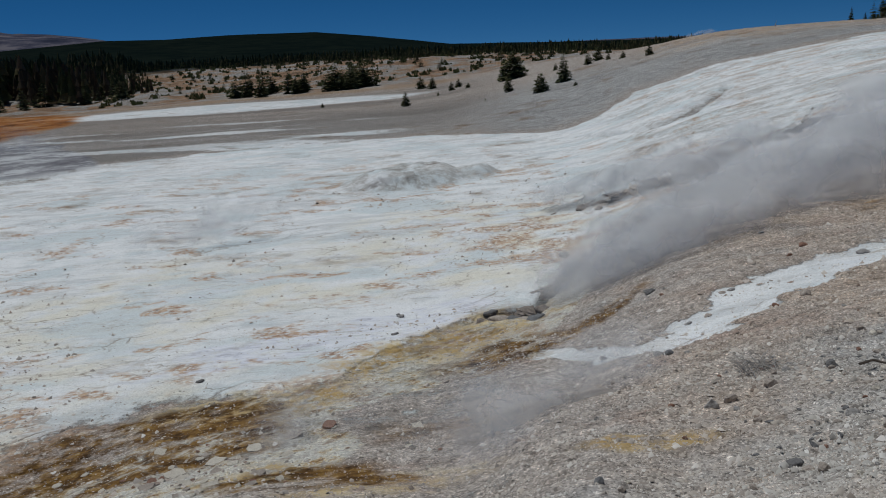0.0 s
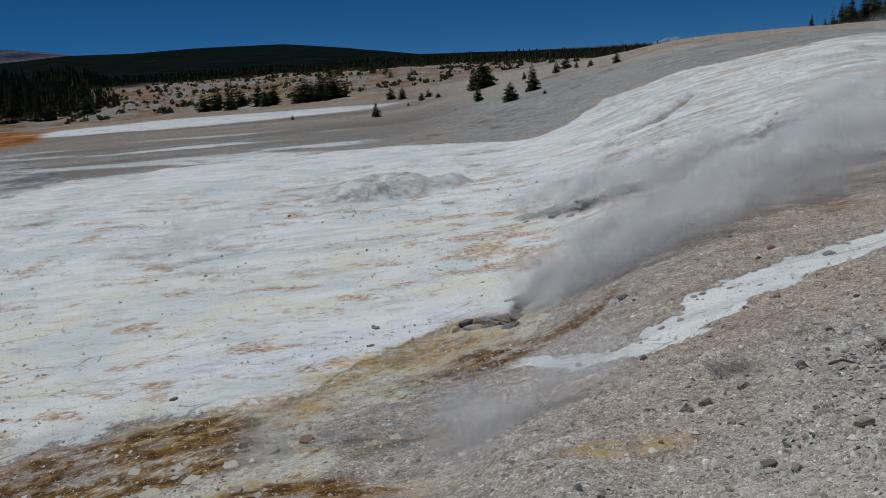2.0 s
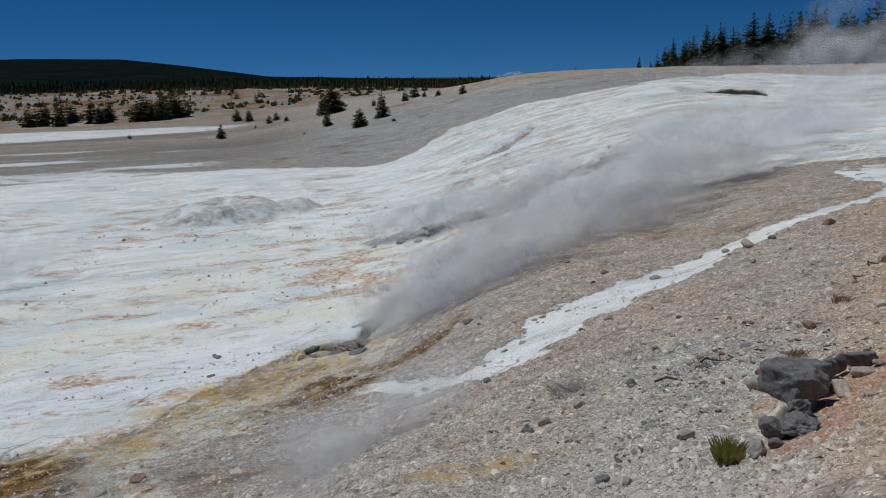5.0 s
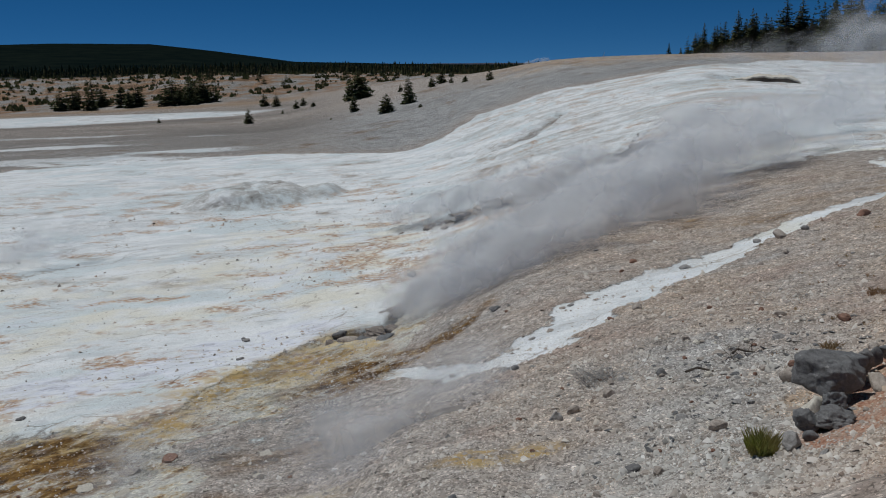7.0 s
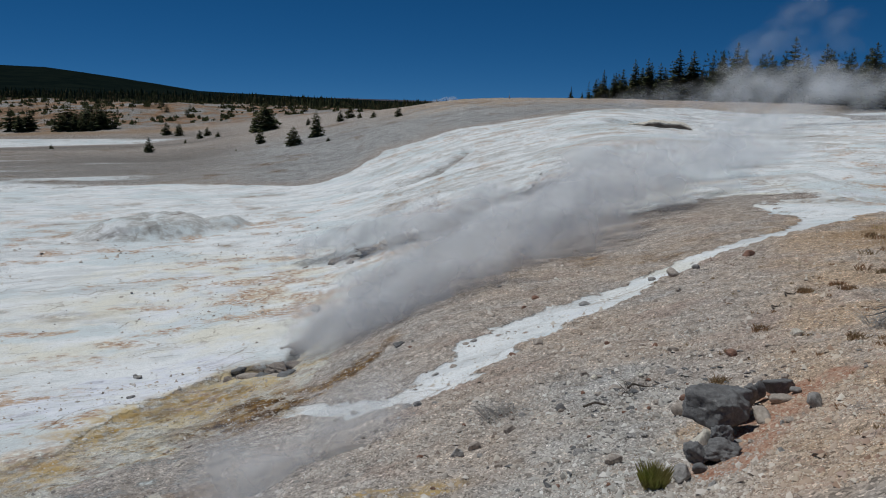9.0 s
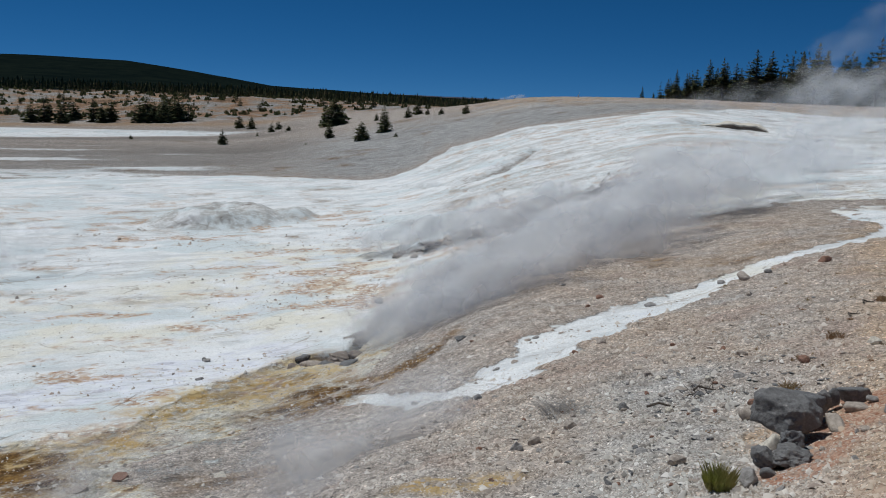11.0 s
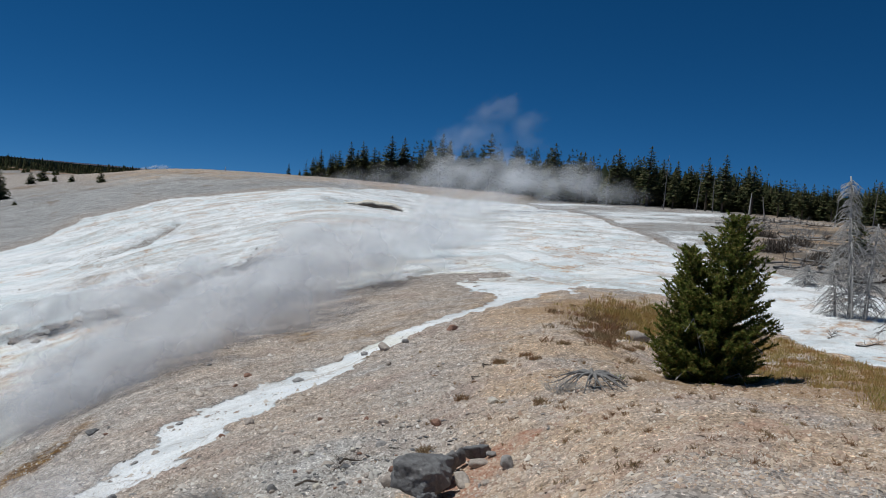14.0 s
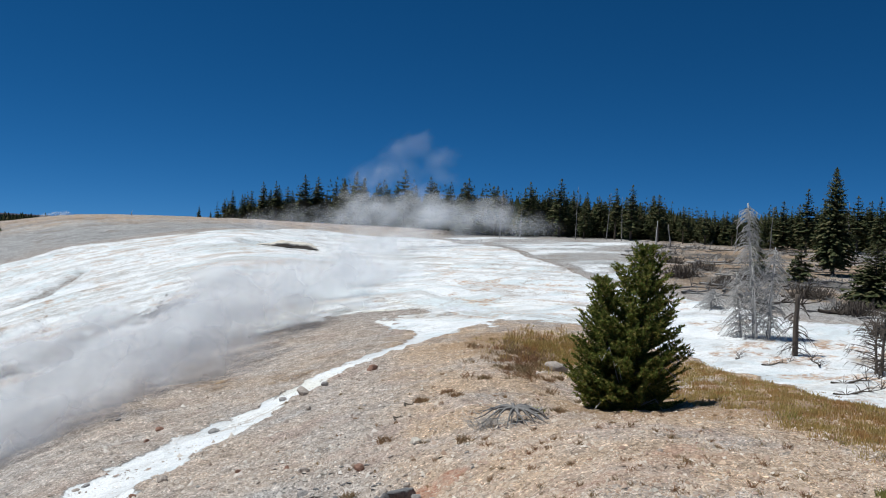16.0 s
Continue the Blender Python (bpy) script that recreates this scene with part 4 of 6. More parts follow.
def build_far_forest():
    """The dense woods beyond the basin, past counting."""
    rng = np.random.default_rng(21)
    v, f, brown = [], [], []
    spots = []
    for k in range(3400):
        b = rng.uniform(-40, 21)
        first = np.interp(b, [-40, -22, -20, -5, 10, 21], [285, 300, 372, 330, 300, 280])
        d = first + 330 * rng.random() ** 1.6
        spots.append((b, d, np.interp(d - first, [0, 60], [3.2, 5.0]) * rng.uniform(0.6, 1.2) * np.interp(b, [-22, -19], [2.0, 1.0])))
    for k in range(700):
        b = rng.uniform(-34, 20)
        spots.append((b, rng.uniform(650, 900), rng.uniform(4, 7)))
    for k in range(1100):
        b = rng.uniform(29, 80)
        first = np.interp(b, [27, 44, 48, 60, 66, 78], [196, 176, 148, 128, 116, 106])
        d = first + rng.uniform(0, 60)
        cap = np.interp(b, [29, 33, 36, 45, 54, 60, 64, 70, 80], [0.4, 1.5, 2.0, 2.4, 2.4, 2.3, 1.5, 2.0, 2.4])
        spots.append((b, d, max(2.0, height_to(b, d, cap * rng.uniform(0.6, 1.05)))))
    for k in range(620):
        b = rng.uniform(-42, -19.3)
        d = np.interp(b, [-40, -28, -24, -19], [300, 292, 268, 288]) + 70 * rng.random()
        cap = np.interp(b, [-42, -33, -28, -24, -22, -19.5], [1.6, 1.6, 1.3, 0.7, 0.0, -0.7])
        spots.append((b, d, max(2.5, height_to(b, d, cap) * rng.uniform(0.6, 1.05))))
    xs = np.array([plan(b, d) for b, d, t in spots])
    zs = height(xs[:, 0], xs[:, 1])
    for (b, d, tall), (x, y), z in zip(spots, xs, zs):
        turn = rng.uniform(0, 6.28)
        slim = rng.uniform(0.16, 0.27) * tall
        dying = b < -17 and d < 340 and rng.random() < 0.35
        for tier in range(4):
            low, high = tall * (0.08 + 0.2 * tier), tall * min(1.0, 0.46 + 0.2 * tier)
            reach = slim * (1 - 0.2 * tier)
            n = len(v)
            v.append((x, y, z + high))
            for s in range(7):
                a = turn + tier + s * 0.8976
                q = reach * rng.uniform(0.6, 1.15)
                v.append((x + q * math.cos(a), y + q * math.sin(a), z + low + rng.uniform(-0.04, 0.06) * tall))
            for s in range(7):
                f.append((n, n + 1 + s, n + 1 + (s + 1) % 7))
                brown.append(int(dying))
    me = bpy.data.meshes.new("far_forest")
    me.from_pydata(v, [], f)
    me.materials.append(NEEDLES)
    me.materials.append(needle_material("dying_brown_needles", (0.07, 0.052, 0.036), (0.17, 0.125, 0.085), (0.24, 0.18, 0.12)))
    me.polygons.foreach_set("material_index", np.array(brown, np.int32))
    tagged(new("far_forest", me), "dense dark conifer forest behind the basin and hill", "forest", kind="stuff")


def build_bank_shrubs():
    """Low dark shrubs all over the far bank, past counting."""
    rng = random.Random(23)
    s = Shape()
    spots = []
    while len(spots) < 800:
        b, d = rng.uniform(-23, 13), rng.uniform(232, 345)
        if vnoise(np.array(b * 0.9), np.array(d * 0.07), 12) + 0.25 * (d > 300) > 0.5:
            spots.append((*plan(b, d), rng.uniform(0.4, 1.5)))
    xy = np.array([(x, y) for x, y, t in spots])
    for (x, y, tall), z in zip(spots, height(xy[:, 0], xy[:, 1])):
        for k in range(9):
            a, q = rng.uniform(0, 6.283), rng.uniform(0.1, 0.9) * tall
            o = Vector((x + q * math.cos(a), y + q * math.sin(a), z + tall * rng.uniform(-0.1, 0.4)))
            s.face(o + Vector((0, 0, tall * rng.uniform(0.4, 0.8))), o + Vector((math.cos(a + 2), math.sin(a + 2), -0.3)) * tall * 0.5, o + Vector((math.cos(a - 1.5), math.sin(a - 1.5), -0.2)) * tall * 0.5)
    tagged(new("bank_shrubs", s.mesh("bank_shrubs", NEEDLES)), "low dark shrubs dotted over the far bank", "shrubs", kind="stuff")


build_woods()
build_far_forest()
build_bank_shrubs()


# ---- the pine on the knoll ----
def build_pine():
    root = thing("young_pine", on_ground(59.3, 16.6, 0.05), "bushy young pine with two leaders and yellowing tips", "pine tree")
    rng = random.Random(31)
    stems = [((0.05, -0.1), (0.16, -0.22, 3.45), 1.0), ((-0.2, 0.3), (-0.30, 0.5, 2.75), 0.8)]
    for (bx, by), (tx, ty, tz), size in stems:
        wood, green = Shape(), Shape()

        def stem(t):
            return Vector((bx + (tx - bx) * t, by + (ty - by) * t, tz * t - 0.1 * (t == 0)))
        wood.tube([stem(t) for t in (0, 0.2, 0.45, 0.7, 0.9, 1)], [0.075 * size, 0.06 * size, 0.045 * size, 0.03 * size, 0.016 * size, 0.008], 7)

        def brush(p, along, length, width):
            """A bottlebrush shoot: stiff needles round a short twig."""
            side = along.cross(Vector((0.2, 0.3, 0.93))).normalized()
            over = along.cross(side)
            for q in range(15):
                a, u = rng.uniform(0, 6.283), rng.uniform(0.0, 1.0)
                way = (side * math.cos(a) + over * math.sin(a)) * 0.75 + along * rng.uniform(0.45, 1.0)
                base = p + along * length * u
                tip = base + way.normalized() * width * rng.uniform(0.7, 1.15)
                flat = way.cross(along).normalized() * 0.015
                green.face(base - flat, base + flat, tip)

        whorls = int(32 * (tz / 3.4))
        for w in range(whorls):
            t = 0.01 + 0.97 * (w + rng.random() * 0.6) / whorls
            reach = (1.20 * (1 - t) ** 0.72 * min(1, 0.72 + 1.6 * t) + 0.05) * size
            boughs = int(6 + 8 * (1 - t))
            for k in range(boughs):
                a = 2.4 * (w * 3 + k) + rng.uniform(-0.4, 0.4)
                out = Vector((math.cos(a), math.sin(a), 0))
                length = reach * rng.uniform(0.55, 1.08)
                lift = rng.uniform(0.1, 0.55) + 0.55 * t
                p0 = stem(t)

                def bough(u):
                    return p0 + out * length * u + Vector((0, 0, length * (lift * u * u + 0.08 * u - 0.10 * (1 - t) * u)))
                wood.tube([bough(0), bough(0.5), bough(1)], [0.016 * (1.1 - t), 0.010 * (1.1 - t), 0.004], 3)
                n = max(3, int(length / 0.075))
                for q in range(n):
                    u = 0.22 + 0.78 * (q + 0.5) / n
                    c = bough(u)
                    ahead = (bough(min(u + 0.1, 1.0)) - bough(u - 0.1)).normalized()
                    for s in (-1, 1):
                        way = (ahead * 0.8 + Vector((-out.y, out.x, 0)) * s * rng.uniform(0.3, 1.3) + Vector((0, 0, rng.uniform(-0.25, 0.7)))).normalized()
                        brush(c, way, rng.uniform(0.05, 0.10), 0.075)
                brush(bough(1), (out + Vector((0, 0, 0.6))).normalized(), 0.12, 0.08)
        trunk = part("trunk", wood, BARK, root)
        part("crown", green, PINE_NEEDLES, root, "green needles with yellow-brown tips")
    dead = Shape()
    for k in range(14):
        a, z = rng.uniform(0, 6.28), rng.uniform(0.2, 1.5)
        p = Vector((math.cos(a) * 0.75, math.sin(a) * 0.75, z))
        q = p + Vector((math.cos(a) * 0.25, math.sin(a) * 0.25, rng.uniform(-0.25, 0.1)))
        dead.tube([p * 0.3, p, q, q + Vector((rng.uniform(-0.1, 0.1), rng.uniform(-0.1, 0.1), 0.1))], [0.014, 0.011, 0.008, 0.003], 4)
    part("dead_brushwood", dead, DEADWOOD, root, "bare silvery dead twigs")


build_pine()


# ---- dead trees and dead wood ----
def snag(name, at, stems, label, seed, boughs=90, reach=0.9, droop=1.0, material=None, taper=0.11):
    """A standing dead tree: bare stems with thin drooping boughs and twigs."""
    material = material or DEADWOOD
    root = thing(name, at, label, "dead tree")
    rng = random.Random(seed)
    for (dx, dy, tall, lx, ly, thick) in stems:
        stem_shape, limbs = Shape(), Shape()

        def stem(t):
            return Vector((dx + lx * t + 0.03 * math.sin(9 * t), dy + ly * t, tall * t - 0.15 * (t == 0)))
        stem_shape.tube([stem(k / 7) for k in range(8)], [thick * (1 - taper * k) * (1.25 if k == 0 else 1) for k in range(8)], 8)
        for k in range(int(boughs * tall / 5)):
            t = rng.uniform(0.06, 0.97) ** 0.9
            a = rng.uniform(0, 6.283)
            out = Vector((math.cos(a), math.sin(a), 0))
            length = reach * (1.15 - 0.75 * t) * rng.uniform(0.4, 1.15)
            p0 = stem(t)

            def limb(u):
                return p0 + out * length * u + Vector((0, 0, length * (0.35 * u - droop * (1.0 + 0.3 * math.sin(k)) * u * u)))
            pts = [limb(u) for u in (0, 0.3, 0.6, 0.85, 1)]
            limbs.tube(pts, [0.02, 0.016, 0.012, 0.008, 0.004], 3)
            for q in range(5):
                u = rng.uniform(0.25, 1.0)
                c = limb(u)
                side = Vector((-out.y, out.x, 0)) * rng.choice((-1, 1))
                e = c + side * length * rng.uniform(0.08, 0.3) + out * length * 0.12 + Vector((0, 0, -length * rng.uniform(0.05, 0.3)))
                limbs.tube([c, (c + e) * 0.5 + Vector((0, 0, 0.03)), e], [0.008, 0.006, 0.003], 3)
        part("stem", stem_shape, material, root, soft=True)
        part("branchwork", limbs, material, root, "thin drooping bare limbs")
    return root


snag("dead_tree", on_ground(67.6, 32, 0.1), [(0, 0, 5.25, -0.2, 0.46, 0.1), (0.18, -0.4, 3.6, 0.05, -0.1, 0.085), (-0.2, 0.45, 2.6, -0.1, 0.3, 0.06)], "bleached dead conifer with drooping bare limbs on white crust", 41, 230, 1.0)
snag("dead_tree", on_ground(70.1, 29, 0.1), [(0, 0, 2.2, 0.02, 0, 0.10)], "broken dark dead trunk with a few bare limbs", 42, 110, 0.8, 0.9, DARKWOOD, 0.035)
snag("dead_tree", on_ground(75.2, 26, 0.1), [(0, 0, 2.1, 0.3, 0, 0.06), (0.3, 0.2, 1.6, 0.5, 0.2, 0.05)], "low twiggy dead tree on the white crust", 43, 150, 0.9, 0.2, DARKWOOD)
snag("dead_tree", on_ground(64.6, 40, 0.1), [(0, 0, 1.1, 0.4, 0, 0.05), (0.3, 0.2, 0.8, 0.6, 0.2, 0.04)], "collapsed pale dead tree of arching twigs", 44, 330, 1.2, 0.7)
snag("dead_tree", on_ground(60.7, 106, 0.1), [(0, 0, 3.2, 0.15, 0, 0.14)], "pale bare stump at the forest edge", 45, 4, 0.5)
snag("dead_tree", on_ground(61.7, 106, 0.1), [(0, 0, 2.8, -0.9, 0, 0.1)], "pale leaning bare pole at the forest edge", 46, 4, 0.5)
for b, d, tall, lean in ((49.5, 121, 7.5, 0.4), (55.0, 118, 8, 0.3), (57.2, 116, 7, 0.9), (58.3, 115, 6.5, -0.3), (68.2, 92, 5.2, 0.5), (66.0, 100, 5, 0.8), (72.9, 92, 6, -0.2), (51.0, 122, 6, 0.2)):
    snag("dead_tree", on_ground(b, d, 0.1), [(0, 0, tall, lean, 0, 0.07)], "thin bare grey trunk standing before the forest", int(b * 10), 9, 0.7, 1.0, GREYWOOD)
snag("dead_tree", on_ground(23.4, 128, 0.1), [(0, 0, 0.9, 0.1, 0, 0.08)], "short dead stub on the hill crest", 47, 6, 0.4)


def fallen(seed, length, twigs):
    """The wood of one fallen tree, lying along x."""
    rng = random.Random(seed)
    stem, limbs = Shape(), Shape()
    pts = [Vector((length * (k / 5 - 0.5), 0.12 * math.sin(k * 1.7 + seed), 0.09 + 0.05 * math.sin(k * 2.3 + seed))) for k in range(6)]
    stem.tube(pts, [0.07, 0.062, 0.054, 0.042, 0.03, 0.012], 6)
    for k in range(twigs):
        p = pts[rng.randrange(1, 6)]
        a = rng.uniform(0.2, 2.9)
        e = p + Vector((rng.uniform(-0.3, 0.7), math.cos(a), math.sin(a) * 0.75)) * rng.uniform(0.3, 1.0)
        limbs.tube([p, (p + e) * 0.5 + Vector((0, 0, 0.08)), e], [0.02, 0.014, 0.005], 3)
    return stem, limbs


def build_fallen():
    rng = random.Random(51)
    protos = []
    for k, (b, d) in enumerate(((66.5, 48), (63.0, 58), (69.5, 56), (72.5, 44))):
        root = thing("fallen_log", on_ground(b, d, 0.02), "grey fallen log with broken branches on bare ground", "log", "fallen logs below the forest", rng.uniform(-30, 30))
        stem, limbs = fallen(k, 4.5 - 0.5 * k, 16 + 5 * k)
        mat = (GREYWOOD, DEADWOOD, DARKWOOD, GREYWOOD)[k]
        part("stem", stem, mat, root, soft=True)
        part("branchwork", limbs, mat, root)
        protos.append(root)
    for k in range(120):
        b = rng.uniform(59.5, 78)
        d = rng.uniform(float(np.interp(b, [59, 62, 70, 78], [80, 50, 42, 38])), 104)
        x, y = plan(b, d)
        copy_thing(protos[rng.randrange(4)], pose(x, y, ground_z(x, y) - 0.03, 0, 0, rng.gauss(-25, 28)) @ Matrix.Scale(rng.uniform(0.5, 1.3), 4))
    for b, d, turn, size in ((66.6, 27.5, 20, 0.35), (69.0, 26.5, -10, 0.4), (74.0, 20.6, -14, 0.5), (73.8, 23.5, -15, 0.55), (71.4, 27.5, 30, 0.45)):
        x, y = plan(b, d)
        copy_thing(protos[2], pose(x, y, ground_z(x, y) - 0.02, 0, 0, turn) @ Matrix.Scale(size, 4))
    # tangled heaps of dead brush
    heap_kind = None
    for b, d, size in ((62.6, 57, 1.0), (64.0, 62, 0.8), (65.5, 55, 0.7), (67.0, 58, 0.7), (61.9, 68, 0.7), (70.9, 50, 0.9), (73.6, 42, 0.8), (76, 36, 0.9)):
        if heap_kind is None:
            heap_kind = thing("brush_heap", on_ground(b, d), "tangled dark heap of dead branches", "brush heap", "heaps of dead brush")
            twigs = Shape()
            for k in range(170):
                a, e = rng.uniform(0, 6.28), rng.uniform(0.05, 1.2)
                o = Vector((rng.uniform(-1.1, 1.1), rng.uniform(-0.6, 0.6), 0))
                tip = o + Vector((math.cos(a) * 1.3, math.sin(a), 0)) * rng.uniform(0.3, 0.9)
                twigs.tube([o, (o + tip) * 0.5 + Vector((0, 0, e * 0.8)), tip + Vector((0, 0, 0.25 * rng.random()))], [0.03, 0.022, 0.01], 3)
            part("brushwood", twigs, DARKWOOD, heap_kind)
        else:
            x, y = plan(b, d)
            copy_thing(heap_kind, pose(x, y, ground_z(x, y) - 0.03, 0, 0, rng.uniform(0, 360)) @ Matrix.Scale(size, 4))
    # the grubbed-up root on the gravel
    root = thing("dead_root", on_ground(51.3, 13.0, 0.0), "grey weathered root crown with crooked spreading arms", "dead root")
    arms, twigs = Shape(), Shape()
    for k in range(24):
        a = k * 0.262 + rng.uniform(-0.15, 0.15)
        length = rng.uniform(0.3, 0.72)
        p = Vector((0, 0, 0.22))
        pts = [p]
        for q in range(5):
            a += rng.uniform(-0.35, 0.35)
            p = p + Vector((math.cos(a), math.sin(a), 0)) * length / 5 + Vector((0, 0, (0.04, 0.0, -0.05, -0.09, -0.08)[q] * rng.uniform(0.6, 1.3)))
            p.z = max(p.z, 0.01)
            pts.append(p)
            if q > 1:
                e = p + Vector((math.cos(a + 0.8), math.sin(a + 0.8), rng.uniform(-0.1, 0.4))) * 0.14
                twigs.tube([p, e], [0.009, 0.003], 3)
        arms.tube(pts, [0.034, 0.026, 0.021, 0.016, 0.011, 0.005], 5)
    part("root_crown", arms, GREYWOOD, root, soft=True)
    part("brushwood", twigs, DEADWOOD, root)
    for b, d, n, col in ((49.4, 13.1, 130, DEADWOOD), (52.8, 13.6, 40, DARKWOOD), (23.1, 10.9, 120, DEADWOOD), (33.6, 11.0, 22, DARKWOOD)):
        twig_mass = thing("dead_shrub", on_ground(b, d), "low dead shrub of fine grey twigs", "dead shrub")
        s = Shape()
        for k in range(n):
            a = rng.uniform(0, 6.28)
            o = Vector((rng.uniform(-0.3, 0.3), rng.uniform(-0.2, 0.2), 0))
            e = o + Vector((math.cos(a) * 0.25, math.sin(a) * 0.25, rng.uniform(0.03, 0.2)))
            s.tube([o, (o + e) * 0.5 + Vector((0, 0, 0.05)), e], [0.0045, 0.003, 0.0015], 3)
        part("brushwood", s, col, twig_mass)
    for b, d, turn, length in ((42.6, 15.6, 40, 0.5), (43.4, 16.6, 25, 0.4), (31.5, 10.4, -10, 0.7), (33.9, 11.2, 5, 0.5)):
        twig = thing("dead_branch", on_ground(b, d), "thin dark dead branch lying on gravel", "branch", "", turn)
        s = Shape()
        s.tube([Vector((length * (u - 0.5), 0.06 * math.sin(5 * u), 0.03 + 0.03 * math.sin(7 * u))) for u in (0, 0.25, 0.5, 0.75, 1)], [0.018, 0.016, 0.014, 0.01, 0.004], 5)
        part("stem", s, DARKWOOD, twig)


build_fallen()


# ---- grass and scrub ----
def tuft(shape, x, y, z, blades, tall, wide, rng, splay=0.35):
    for k in range(blades):
        a, q = rng.uniform(0, 6.283), rng.uniform(0, 1) ** 0.5 * wide
        o = Vector((x + q * math.cos(a), y + q * math.sin(a), z - 0.02))
        b = rng.uniform(0, 6.283)
        tip = o + Vector((math.cos(b) * splay, math.sin(b) * splay, 1)) * tall * rng.uniform(0.4, 1.15)
        side = Vector((-math.sin(b), math.cos(b), 0)) * (0.0015 + 0.00032 * math.hypot(x, y))
        mid = (o + tip) * 0.5 + Vector((0, 0, tall * 0.12))
        shape.face(o - side, o + side, mid + side * 0.7, tip, mid - side * 0.7)


def build_grass():
    rng = random.Random(61)

    def field(name, spots, label, material):
        s = Shape()
        xy = np.array([(x, y) for x, y, *_ in spots])
        zs = height(xy[:, 0], xy[:, 1])
        for (x, y, blades, tall, wide), z in zip(spots, zs):
            tuft(s, x, y, z, blades, tall, wide, rng, 0.4 if material == DRYGRASS else 0.8)
        tagged(new(name, s.mesh(name, material)), label, "grass", kind="stuff")
    gold, scrub = [], []
    while len(gold) < 2300:
        b, d = rng.uniform(60.5, 79), rng.uniform(10, 26)
        low, high = np.interp(b, [60, 64, 68, 73, 79], [20, 17, 14.2, 11.4, 10.0]), np.interp(b, NEAR_B, NEAR_D) - 0.2
        if low < d < high and vnoise(np.array(b * 1.3), np.array(d * 1.1), 3) > 0.25 + 0.45 * rng.random() * (d < low + 1.5):
            gold.append((*plan(b, d), 15, rng.uniform(0.03, 0.14), 0.19))
    while len(gold) < 2680:
        b, d = rng.gauss(54.3, 2.0), rng.gauss(25, 1.8)
        gold.append((*plan(b, d), 13, rng.uniform(0.10, 0.30), 0.2))
    field("dry_grass", gold, "dry golden grass along the edge of the crust", DRYGRASS)
    while len(scrub) < 120:
        b, d = rng.gauss(51.5, 1.6), rng.gauss(22.0, 1.6)
        scrub.append((*plan(b, d), 26, rng.uniform(0.1, 0.2), 0.18))
    for k in range(330):
        b, d = (rng.uniform(33, 76), rng.uniform(7, 22)) if k < 150 else (rng.uniform(48, 77), math.exp(rng.uniform(math.log(6.5), math.log(16))))
        scrub.append((*plan(b, d), rng.randrange(10, 30), rng.uniform(0.03, 0.08), rng.uniform(0.02, 0.07)))
    for b, d in ((44.2, 16.8), (44.6, 17.1), (46.2, 17.4), (41.8, 14.1), (46.8, 16.6), (48.9, 18.5), (39.3, 11.2), (54.6, 14.5), (47.8, 12.0), (56.0, 17.5), (53.5, 19.5), (54.3, 20.2)):
        for k in range(3):
            scrub.append((*plan(b + rng.uniform(-0.3, 0.3), d), 40, 0.11, 0.13))
    field("dry_scrub", scrub, "brown dry scrub scattered over the gravel", SCRUB)
    for b, d, tall, blades, wide in ((35.2, 7.15, 0.23, 700, 0.11), (52.9, 13.9, 0.16, 120, 0.12), (70.2, 14.3, 0.2, 50, 0.2), (75.9, 7.9, 0.12, 140, 0.08), (64.5, 9.5, 0.05, 40, 0.04)):
        clump = thing("grass_clump", on_ground(b, d), "bright green clump of stiff stems growing in gravel", "grass clump")
        s = Shape()
        tuft(s, 0, 0, 0, blades, tall, wide, rng, 0.42)
        part("foliage", s, GREENGRASS, clump)


build_grass()


# ---- stones ----
def stone_material(name, dark, light, fleck):
    m = Nodes(name, 0.85)
    p = m.object_place()
    c = m.mix(m.noise(4, 6, 0.6, p), dark, light)
    c = m.mix(m.span(m.noise(11, 5, 0.6, p), 0.60, 0.75), c, fleck)
    c = m.mix(0.9, c, m.ramp(m.noise(17, 9, 0.8, p), (0.32, 0.55), (0.5, 1.0), (0.68, 1.4)), "MULTIPLY")
    c = m.mix(m.sum("MULTIPLY", m.chance(), 0.12), c, (0.33, 0.27, 0.22))
    m.bump(m.noise(12, 9, 0.74, p), 0.9, 0.03)
    return m.done(c)


LAVA = stone_material("dark_grey_lava", (0.07, 0.072, 0.077), (0.27, 0.268, 0.266), (0.42, 0.41, 0.40))
TUFF = stone_material("tan_tuff", (0.33, 0.28, 0.235), (0.52, 0.455, 0.40), (0.60, 0.56, 0.51))
GREYSTONE = stone_material("grey_gravel_stone", (0.23, 0.22, 0.21), (0.43, 0.41, 0.39), (0.55, 0.53, 0.50))
VENTROCK = stone_material("stained_vent_rock", (0.13, 0.105, 0.09), (0.36, 0.31, 0.27), (0.55, 0.50, 0.44))
REDSTONE = stone_material("rust_red_stone", (0.20, 0.10, 0.07), (0.36, 0.21, 0.15), (0.42, 0.30, 0.24))
SINTERSTONE = stone_material("pale_sinter_stone", (0.58, 0.52, 0.43), (0.76, 0.71, 0.62), (0.83, 0.80, 0.75))


